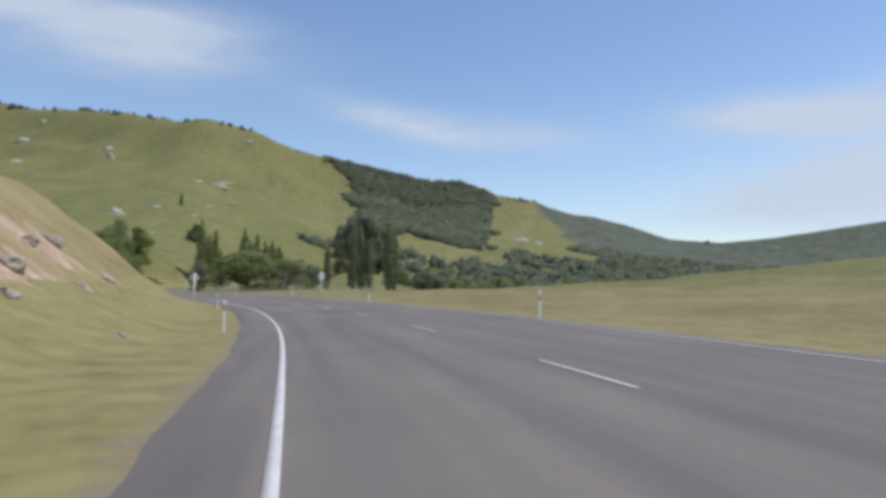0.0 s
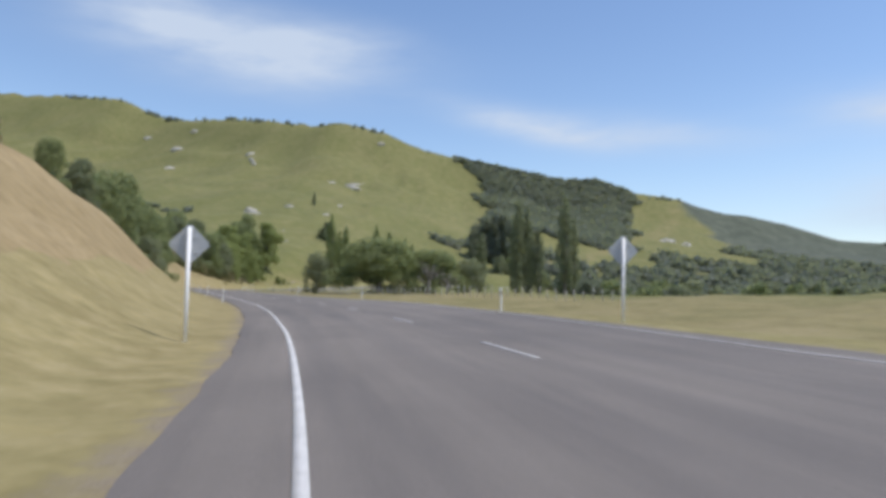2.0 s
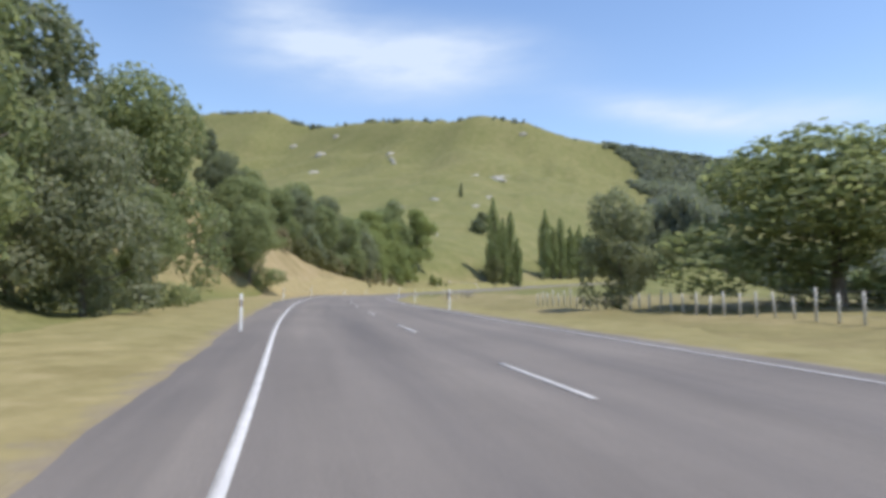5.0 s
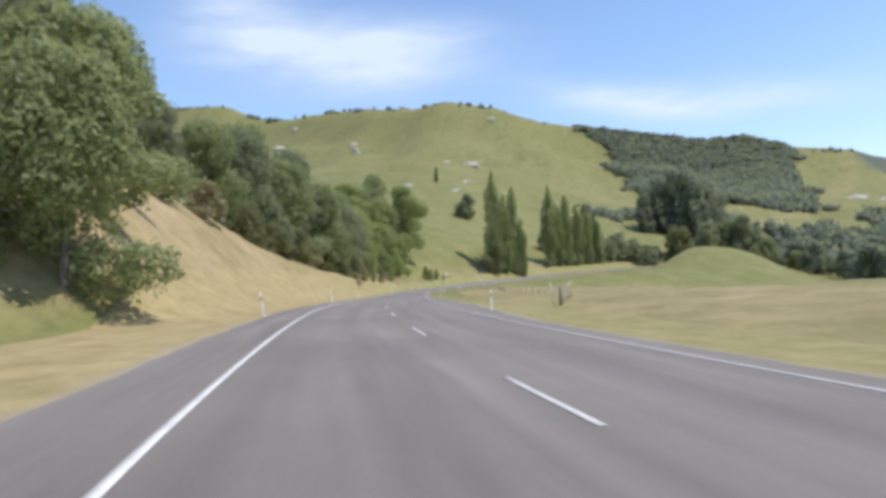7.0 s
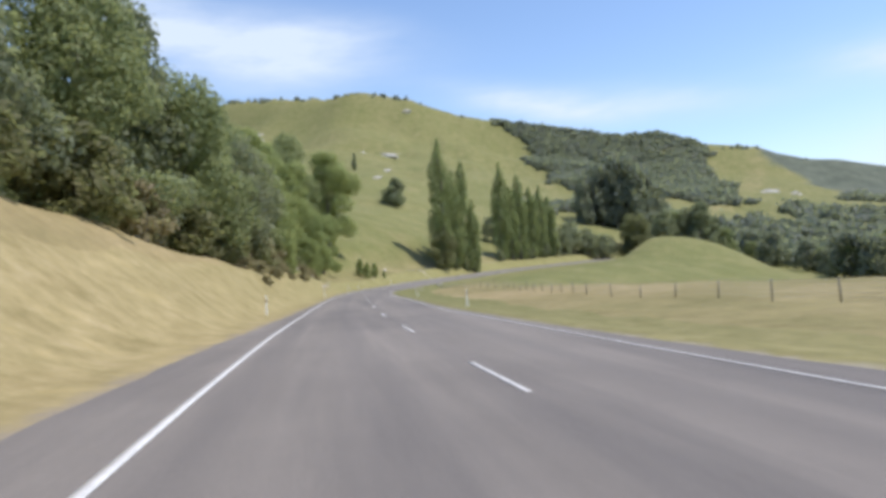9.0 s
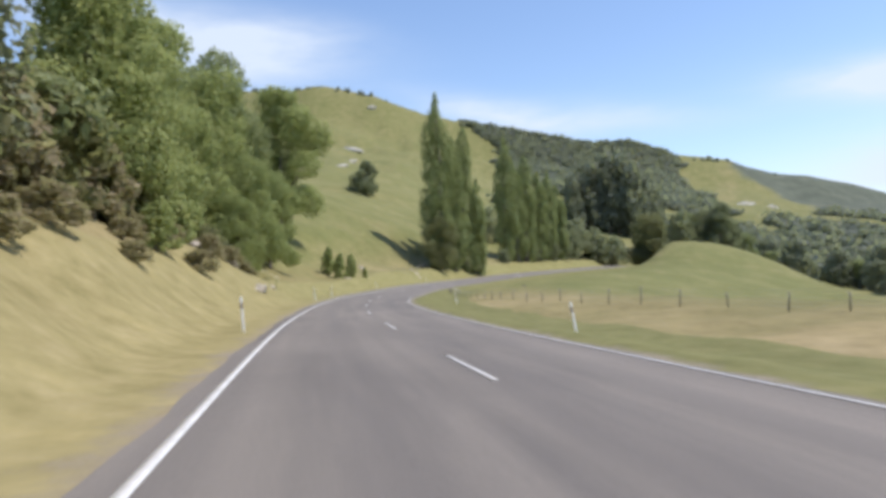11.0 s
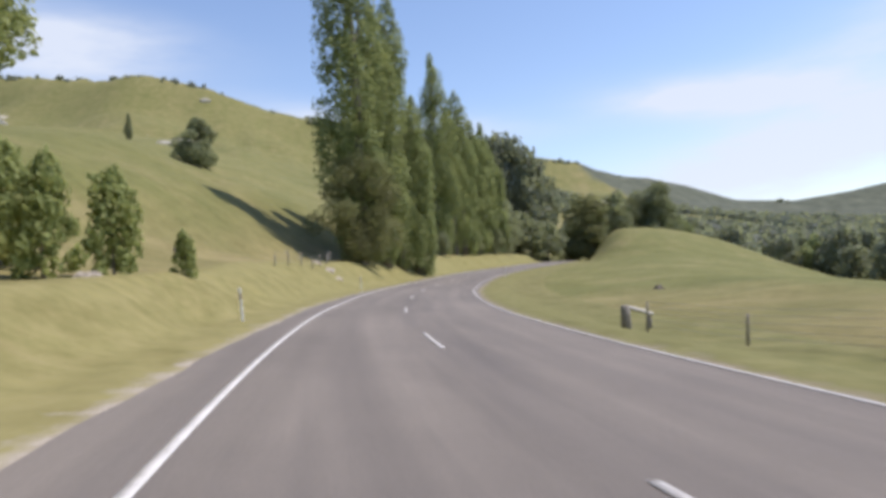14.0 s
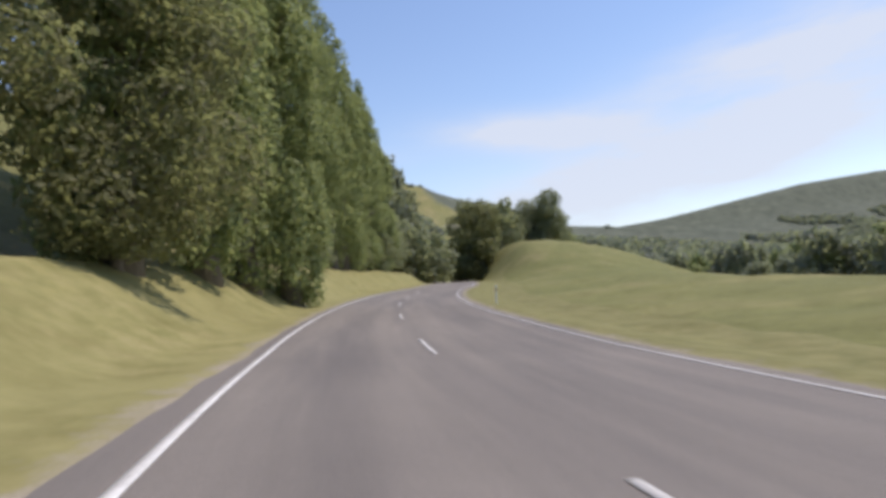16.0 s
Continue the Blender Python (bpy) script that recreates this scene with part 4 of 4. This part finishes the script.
HEART_FACES = [(6 * k + i, 6 * k + (i + 1) % 6, 6 * k + 6 + (i + 1) % 6, 6 * k + 6 + i) for k in (0, 1) for i in range(6)] + [(12 + i, 12 + (i + 1) % 6, 18) for i in range(6)]


def woods(name, spots, leaf_mat, per, label, sink=0.0):
    r = np.random.default_rng(5)
    vs, hearts = [], []
    heights = land(*np.array(spots)[:, :2].T, False) - sink
    for (x, y, rad, h), z in zip(spots, heights):
        lobes = [((x + r.normal() * rad * 0.35, y + r.normal() * rad * 0.35, z + h * r.uniform(0.12, 0.68)), (rad * r.uniform(0.4, 0.7),) * 2 + (h * r.uniform(0.25, 0.4),)) for _ in range(4)]
        v, _ = leaves(r, lobes, per, rad * 0.29)
        vs.append(v)
        hearts.append(HEART[:, :3] * (rad * 0.78, rad * 0.78, h * 0.62) * r.uniform(0.85, 1.12, (len(HEART), 1)) + (x, y, z + 0.1 * h))
    v = np.concatenate(vs + hearts)
    quads, n_leaf = np.arange(4 * (sum(map(len, vs)) // 4)).reshape(-1, 4).tolist(), sum(map(len, vs))
    domes = [(n_leaf + len(HEART) * k + np.array(f)).tolist() for k in range(len(hearts)) for f in HEART_FACES]
    ob = part_arrays(name, v.tolist(), quads + domes, leaf_mat, None)
    return tagged(ob, label, "woods", kind="stuff")


spots = []
while len(spots) < 3300:
    u, x = rt.random(), rt.uniform(-40, 350)
    y = 900 + 480 * u
    edge = table(u, [(0, 70), (0.12, 20), (0.3, 46), (0.6, 22), (0.8, 30), (0.93, -5), (1.0, -22)]) + 7 * math.sin(u * 17) + rt.gauss(0, 7)
    far = table(u, [(0, 190), (0.25, 232), (0.55, 258), (0.83, 304), (1.0, 326)]) + 7 * math.sin(u * 23) + rt.gauss(0, 9)
    if edge < x < far:
        spots.append((x, y, rt.uniform(7, 11), rt.uniform(6, 10)))
woods("hill_bush", spots, LEAF_HAZED, 30, "dark native bush covering a face of the hill")
spots = []
for i in range(320):
    x = rt.uniform(-1250, 560)
    y = table(x, RIDGE_Y) + rt.uniform(-14, 6)
    if math.sin(x * 0.021) + math.sin(x * 0.063 + 1) + rt.uniform(-1, 1) > 0.0:
        spots.append((x, y, rt.uniform(3, 6), rt.uniform(6, 9.5)))
spots += [(-824, 1780, 13, 22), (-806, 1785, 10, 16), (832, 1366, 9, 7), (846, 1367, 7, 5), (815, 1367, 6, 4)]
woods("ridge_scrub", spots, LEAF_HAZED, 34, "dark scrub and small trees along the ridge", 3.5)
spots = []
for i in range(5200):    # patchy forest up the far slopes, thickest at their foot
    x, u = rt.uniform(110, 1700), rt.random()
    y = table(x, FOOT_Y) + u * (table(x, RIDGE_Y) - table(x, FOOT_Y))
    top = table(x, [(110, 0.10), (246, 0.24), (388, 0.42), (534, 0.55), (700, 0.50), (900, 0.48), (1100, 0.62), (1500, 0.74), (1700, 0.74)])
    if u < top * (0.9 + 0.18 * (math.sin(x * 0.02 + y * 0.011) + math.sin(y * 0.033 + x * 0.007 + 1.7))):
        spots.append((x, y, rt.uniform(8, 13), rt.uniform(7, 12)))
for i in range(50):
    a = rt.uniform(0.3, 0.85)
    spots.append((-75 + 130 * a + rt.uniform(-10, 10), 660 + 120 * a + rt.uniform(-18, 18), rt.uniform(5, 8), rt.uniform(5, 9)))
for i in range(9):
    a = rt.random() * 0.3
    spots.append((-290 + 110 * a + rt.uniform(-10, 10), 590 + 60 * a + rt.uniform(-12, 12), rt.uniform(4, 7), rt.uniform(4, 8)))
for i in range(300):
    x, y = rt.uniform(55, 340), rt.uniform(575, 780)
    if rt.random() < 0.75 or y < 650:
        spots.append((x, y, rt.uniform(5, 9), rt.uniform(8, 15)))
woods("valley_woods", spots, LEAF_HAZED, 36, "scattered dark trees over the valley floor and lower slopes")


# ---- roadside furniture ----
def marker_post(label):
    ob = tagged(new("marker_post"), label, "marker post")
    bm = bmesh.new()
    box(bm, (-0.038, -0.018, -0.3), (0.038, 0.018, 1.0), 0.010)
    post = part("post", bm, POST_WHITE, ob)
    bm = bmesh.new()
    box(bm, (-0.040, -0.0205, 0.65), (0.040, 0.0205, 0.83), 0.006)
    part("band", bm, POST_RED, post, "narrow faded brownish band")
    bm = bmesh.new()
    box(bm, (-0.024, -0.026, 0.69), (0.024, 0.026, 0.79), 0.006)
    part("reflector", bm, SIGN_GREY, post, "small pale reflector")
    return ob


POST = marker_post("white plastic edge marker post in roadside grass")
# place of each post and the way that it leans, degrees
POSTS = [(7.2, 22.6, 0, 0), (2.4, 50.2, 0, 0), (-5.1, 77.3, 0, 0), (-15.2, 103.1, 0, 0), (-26.5, 126.2, 0, 0), (-40.3, 151.6, 0, 0), (-49.2, 175.6, 0, 0), (-58.5, 199.7, 0, 0),
         (-72.1, 255.5, 0, 0), (-78.2, 289.7, -3, -9), (-80.8, 324.3, -3, -10), (-63.7, 416.0, 2, 4),
         (-3.6, 21.9, 0, 0), (-8.4, 48.5, 3, -5), (-25.6, 99.6, 0, 0), (-35.2, 120.5, 0, 2), (-42.6, 136.4, 0, 0), (-58.8, 169.6, 0, 0), (-68.0, 194.4, 4, -8), (-75.7, 223.2, 0, -3), (-82.7, 251.8, 0, 0),
         (-88.2, 288.0, 3, -4), (-92.2, 320.9, 2, -4), (-92.8, 332.6, 0, 2), (-91.15, 363.2, 0, -3), (-84.3, 389.5, 0, 2)]
for i, (x, y, a, b) in enumerate(POSTS):
    k = int(np.argmin((AXIS[:, 0] - x) ** 2 + (AXIS[:, 1] - y) ** 2))
    turn = math.degrees(math.atan2(-TANG[k, 0], TANG[k, 1]))
    m = pose(x, y, at(x, y) + 0.02, a, b, turn)
    if i == 0:
        POST.matrix_basis = m
        tagged(POST, group="edge marker posts")
    else:
        o = copy_thing(POST, m)
        if abs(b) > 6:
            tagged(o, "leaning white plastic edge marker post in roadside grass")


def curve_sign(x, y, turn, height):
    ob = tagged(new("road_sign"), "diamond road sign on a white post, bare grey back", "road sign", "road signs")
    bm = bmesh.new()
    tube(bm, [(0, 0, -0.4), (0, 0, height)], [0.05, 0.05], 12)
    part("post", bm, POST_WHITE, ob, "white painted timber post")
    bm = bmesh.new()
    box(bm, (-0.36, 0.052, -0.36), (0.36, 0.062, 0.36), 0.0)
    corners = [e for e in bm.edges if abs(e.verts[0].co.y - e.verts[1].co.y) > 0.005]
    bmesh.ops.bevel(bm, geom=corners, offset=0.05, segments=3, affect="EDGES")
    bmesh.ops.rotate(bm, verts=bm.verts, cent=(0, 0, 0), matrix=Matrix.Rotation(radians(45), 3, "Y"))
    bmesh.ops.translate(bm, verts=bm.verts, vec=(0, 0, height - 0.42))
    plate = part("sign_plate", bm, SIGN_GREY, ob, "grey aluminium diamond plate")
    bm = bmesh.new()
    for z in (height - 0.62, height - 0.24):
        box(bm, (-0.2, 0.035, z - 0.02), (0.2, 0.052, z + 0.02), 0.004)
    bmesh.ops.recalc_face_normals(bm, faces=bm.faces)
    part("bracket", bm, SIGN_GREY, plate)
    ob.matrix_basis = pose(x, y, at(x, y), 0, 0, turn)
    return ob


curve_sign(-1.7, 69.8, 8, 2.7)
curve_sign(-13.4, 64.6, 12, 2.78)


# paddock fences: posts, battens and wires
def fence(name, pts, gap, label, height=1.15, wood=WOOD_POST, thick=0.075):
    ob = tagged(new(name), label, "fence")
    r = random.Random(len(pts) * 7 + int(pts[0][0]))
    tops = []
    base = bmesh.new()
    tube(base, [(0, 0, -0.3), (0, 0, height * 0.6), (0, 0, height)], [thick * 1.07, thick, thick * 0.87], 7)
    me = bpy.data.meshes.new("fence_post")
    base.to_mesh(me)
    base.free()
    me.materials.append(wood)
    for a, b in zip(pts, pts[1:]):
        n = max(1, round(math.dist(a, b) / gap))
        for k in range(n + (b == pts[-1])):
            x, y = a[0] + (b[0] - a[0]) * k / n, a[1] + (b[1] - a[1]) * k / n
            z = at(x, y)
            p = new("fence_post", me)
            p.parent = ob
            kk = r.uniform(0.75, 1.15)
            p.matrix_basis = pose(x, y, z, r.uniform(-4, 4), r.uniform(-4, 4), r.uniform(0, 90)) @ Matrix.Diagonal((1, 1, kk, 1))
            tops.append((x, y, z))
    for h in (0.25, 0.45, 0.65, 0.85, 1.02):
        bm = bmesh.new()
        tube(bm, [(x, y, z + h * height) for x, y, z in tops], [0.006] * len(tops), 4)
        part("wire", bm, WIRE, ob)
    return ob


fence("paddock_fence", [(-38.0, 172.0), (-23.0, 142.0), (-6.0, 122.0), (8.0, 110.0)], 1.05, "pale weathered timber post and wire fence along the paddock", 1.1, WOOD_PALE, 0.05)
fence("paddock_fence", [(-55.3, 214), (-54.5, 228), (-59, 246), (-64, 263), (-68.5, 295), (-73.0, 312), (-76.5, 330), (-78.5, 345), (-80.3, 358.6)], 3.4, "low weathered timber post and wire fence round the field", 0.85, WOOD_POST, 0.036)
fence("hillside_fence", [(-90.2, 384.0), (-87.6, 390.5), (-86.2, 396.0), (-85.2, 404.0), (-84.9, 412.0)], 2.7, "old post and wire fence at the foot of the green slope", height=0.95, wood=WOOD_POST, thick=0.04)


def strainer_post(x, y, turn):
    ob = tagged(new("strainer_post"), "dark timber strainer post with two pale leaning stays", "fence post")
    bm = bmesh.new()
    tube(bm, [(0, 0, -0.4), (0, 0, 0.9), (0, 0, 1.35)], [0.13, 0.12, 0.11], 9)
    part("post", bm, WOOD_POST, ob, "dark weathered round post")
    for low, high in (((-0.44, 0.1, 0.0), (-0.68, 0.1, 1.6)), ((0.08, 0.1, 1.1), (0.83, 0.1, 1.6))):
        bm = bmesh.new()
        tube(bm, [low, Vector(low).lerp(Vector(high), 0.5), high], [0.04, 0.038, 0.035], 6)
        part("stay", bm, WOOD_PALE, ob, "bleached pole")
    ob.matrix_basis = pose(x, y, at(x, y), 0, 0, turn)
    return ob


strainer_post(-55.3, 213.4, 15)


def corner_post(x, y, turn):
    """The stout end post of the field fence with its fallen stay."""
    ob = tagged(new("strainer_post"), "squat dark timber end post with a bleached stay leaning on it", "fence post")
    bm = bmesh.new()
    tube(bm, [(0, 0, -0.4), (0, 0, 0.4), (0.01, 0, 0.68), (0.01, 0, 0.70)], [0.15, 0.14, 0.125, 0.09], 10)
    part("post", bm, WOOD_POST, ob, "dark weathered round post")
    bm = bmesh.new()
    tube(bm, [(0.10, 0.05, 0.64), (0.72, 0.0, 0.50), (1.42, -0.03, 0.33)], [0.075, 0.07, 0.06], 8)
    part("stay", bm, WOOD_PALE, ob, "bleached pole")
    bm = bmesh.new()
    tube(bm, [(1.30, 0, -0.4), (1.31, 0, 0.1), (1.33, 0, 0.29)], [0.06, 0.055, 0.05], 7)
    part("prop", bm, WOOD_POST, ob)
    ob.matrix_basis = pose(x, y, at(x, y), 0, 0, turn)
    return ob


corner_post(-80.55, 359.25, 29)


# ---- rocks, logs and bare earth ----
def rock_mesh(seed, mat):
    r = random.Random(seed)
    bm = bmesh.new()
    bmesh.ops.create_icosphere(bm, subdivisions=3, radius=1.0)
    o = Vector((r.uniform(0, 50), r.uniform(0, 50), r.uniform(0, 50)))
    for v in bm.verts:
        n = noise.noise(v.co * 1.3 + o) * 0.45 + noise.noise(v.co * 3.1 + o) * 0.22 + 0.10 * noise.noise(v.co * 7 + o)
        v.co *= 1 + n
        v.co.z *= 0.62
    me = bpy.data.meshes.new("rock_outcrop")
    bm.to_mesh(me)
    bm.free()
    me.materials.append(mat)
    return me


ROCKS = [rock_mesh(k, ROCK) for k in range(3)]


def outcrop(x, y, w, d, h, turn, k=0, label="pale limestone outcrop in the hill pasture"):
    ob = tagged(new("rock_outcrop", ROCKS[k % 3]), label, "rock", "outcrops on the hill")
    ob.matrix_basis = Matrix.LocRotScale((x, y, at(x, y) + h * 0.05), (Matrix.Rotation(radians(26), 3, "X") @ Matrix.Rotation(radians(turn), 3, "Z")).to_quaternion(), (w, d, h))
    return ob


for i, (x, y, w, d, h, a) in enumerate([(-194, 606, 7, 5, 9, 20), (-188, 602, 5, 4, 4.5, 0), (-184, 1060, 22, 5, 6, 12), (-205, 985, 10, 4, 5, 50), (-179, 1330, 9, 6, 8, 0), (-415, 1258, 15, 5, 8, -50),
                                        (-405, 1240, 8, 4, 5, -40), (-560, 1230, 12, 8, 9, 30), (-683, 1622, 12, 8, 10, 0), (-176, 666, 7, 2.6, 3, -30), (-139, 720, 6, 2.4, 2.6, 40), (-133, 626, 5, 2, 2.2, 35),
                                        (-675, 1512, 16, 9, 13, 20), (-829, 1681, 14, 9, 11, 0), (-445, 1337, 11, 6, 8, 40), (-166, 945, 15, 5, 6, -25), (310, 1080, 20, 9, 12, 20), (335, 1060, 12, 8, 8, 60), (-124, 470, 1.6, 1.1, 0.7, 20), (-140, 520, 1.8, 1.2, 0.7, 70)]):
    outcrop(x, y, 0.8 * w, 0.8 * d, 0.85 * h, a, i)


def slip(x, y, w, d, h, turn, seed):
    ob = tagged(new("clay_face", rock_mesh(seed, CLAY)), "bare pale clay rock in the cut bank", "rock", "rocks in the bank")
    ob.matrix_basis = Matrix.LocRotScale((x, y, at(x, y) - 0.2 * h), Euler((0, radians(30), radians(turn))), (w, d, 1.5 * h))
    return ob


for i, (x, y, w, d, h) in enumerate([(-9.6, 29.3, 0.36, 0.4, 0.3), (-8.7, 24.2, 0.28, 0.35, 0.22), (-7.8, 17.0, 0.3, 0.4, 0.26), (-5.2, 16.9, 0.18, 0.2, 0.2), (-10.6, 24.4, 0.3, 0.35, 0.25), (-9.0, 19.5, 0.32, 0.45, 0.3), (-11.2, 27.5, 0.35, 0.45, 0.3),
                                     (-95.6, 309.8, 0.5, 0.7, 0.4), (-96.4, 311.2, 0.4, 0.5, 0.4), (-93.2, 308.0, 0.5, 0.7, 0.35), (-93.6, 309.2, 0.22, 0.3, 0.2), (-96.8, 307.4, 0.5, 0.5, 0.35), (-97.6, 314.5, 0.45, 0.7, 0.4), (-94.6, 316.5, 0.25, 0.35, 0.2), (-95.0, 362.0, 0.3, 0.4, 0.25), (-86.2, 393.6, 0.4, 0.5, 0.32), (-85.6, 392.4, 0.28, 0.4, 0.22), (-87.0, 395.0, 0.35, 0.5, 0.3), (-95.5, 383.7, 0.6, 0.7, 0.5), (-95.2, 381.6, 0.35, 0.4, 0.3)]):
    slip(x, y, w, d, h, 20 * i, 31 + i % 4)


def log(x, y, length, radius, turn, tilt, seed):
    r = random.Random(seed)
    ob = tagged(new("fallen_log"), "bleached fallen branch on the bank", "log", "fallen branches")
    bm = bmesh.new()
    pts = [(length * (u - 0.5), r.uniform(-0.12, 0.12) * length * 0.3, 0.12 * length * math.sin(u * 3) * 0.3) for u in (0, 0.25, 0.5, 0.75, 1)]
    tube(bm, pts, [radius, radius * 0.9, radius * 0.75, radius * 0.55, radius * 0.3], 7)
    tube(bm, [pts[2], (pts[2][0] + length * 0.18, length * 0.16, length * 0.12)], [radius * 0.5, radius * 0.15], 6)
    part("trunk", bm, LOG_MAT, ob)
    ob.matrix_basis = pose(x, y, at(x, y) + radius + 0.05, 0, tilt, turn)
    return ob


for i, (x, y, ln, rd, a, b) in enumerate([(-84, 184, 4, 0.15, 20, -14), (-86, 186, 4, 0.14, -30, 10), (-88, 189, 5, 0.15, 60, -8), (-82, 181, 3.5, 0.12, 95, 6), (-87, 182, 4, 0.14, 10, -14), (-97.2, 305.5, 3.2, 0.07, 75, -6), (-98.6, 312.0, 2.6, 0.06, 40, 8)]):
    log(x, y, ln, rd, a, b, i)


def dead_tree(x, y, height, seed):
    r = np.random.default_rng(seed)
    ob = tagged(new("dead_tree"), "bare grey dead tree with broken limbs", "tree")
    bm = bmesh.new()
    tube(bm, [(0, 0, -0.3), (0.2, 0, height * 0.3), (0.1, 0.2, height * 0.55)], [0.3, 0.24, 0.16], 8)
    for i in range(15):
        a, e, ln = r.uniform(0, 6.28), r.uniform(0.15, 1.1), height * r.uniform(0.35, 0.65)
        st = Vector((0.15, 0.1, height * r.uniform(0.15, 0.55)))
        dv = Vector((math.cos(a) * math.cos(e), math.sin(a) * math.cos(e), math.sin(e))) * ln
        tube(bm, [st, st + dv * 0.55 + Vector((0, 0, 0.08 * ln)), st + dv], [0.11, 0.06, 0.02], 5)
        for _ in range(4):
            q = st + dv * r.uniform(0.4, 0.95)
            tube(bm, [q, q + Vector(r.normal(size=3)) * ln * 0.16], [0.035, 0.01], 4)
    part("trunk", bm, PALE_BARK, ob)
    ob.matrix_basis = pose(x, y, at(x, y), 0, 0, 0)
    return ob


dead_tree(-12.5, 152, 5.4, 3)
dead_tree(-9.5, 154, 3.8, 4)


# ---- small things in the grass ----
def wild_flower(x, y, turn):
    """A stalk with flat white flower heads."""
    ob = tagged(new("wild_flower"), "white wild flower heads on thin stalks in long grass", "flower", "white wild flowers")
    r = random.Random(int(100 * x))
    for k in range(3):
        top = Vector((0.14 * (k - 1), 0.05 * k, 0.75 + 0.1 * r.random()))
        bm = bmesh.new()
        tube(bm, [(0, 0, -0.1), top * 0.5 + Vector((0.02, 0, 0)), top], [0.009, 0.007, 0.005], 5)
        stem = part("stem", bm, STEM, ob)
        bm = bmesh.new()
        for i in range(9):
            a, q = 2.4 * i, 0.02 * math.sqrt(i)
            bmesh.ops.create_icosphere(bm, subdivisions=1, radius=0.02, matrix=Matrix.Translation(top + Vector((q * math.cos(a), q * math.sin(a), 0.01 - 0.12 * q))) @ Matrix.Diagonal((1, 1, 0.5, 1)))
        part("flower_head", bm, PETAL, stem, "white flower head")
    ob.matrix_basis = pose(x, y, at(x, y), 0, 0, turn)
    return ob


STEM = speckled("green_stalk", [(0.3, (0.14, 0.17, 0.06)), (0.7, (0.24, 0.26, 0.10))], 12, 0.8, 0.1, 0.005)
PETAL = speckled("white_petal", [(0.3, (0.74, 0.74, 0.66)), (0.7, (0.86, 0.86, 0.80))], 20, 0.8, 0.1, 0.005)
for i, (x, y) in enumerate([(-96.2, 321.4), (-95.6, 322.3), (-96.8, 322.8), (-95.2, 320.6), (-94.9, 317.4)]):
    wild_flower(x, y, 50 * i)


def stump(x, y, turn):
    ob = tagged(new("tree_stump"), "small dark weathered stump in the field grass", "stump")
    bm = bmesh.new()
    tube(bm, [(0, 0, -0.2), (0.02, 0, 0.1), (0.03, 0.02, 0.38)], [0.42, 0.33, 0.29], 11)
    trunk = part("trunk", bm, BARK, ob)
    for k in range(4):
        a = 1.6 * k + 0.3
        bm = bmesh.new()
        tube(bm, [(0.25 * math.cos(a), 0.25 * math.sin(a), 0.12), (0.5 * math.cos(a), 0.5 * math.sin(a), 0.02), (0.72 * math.cos(a), 0.72 * math.sin(a), -0.12)], [0.1, 0.07, 0.03], 6)
        part("root", bm, BARK, trunk)
    ob.matrix_basis = pose(x, y, at(x, y), 0, 0, turn) @ Matrix.Scale(0.7, 4)
    return ob


stump(-67.8, 377.5, 40)
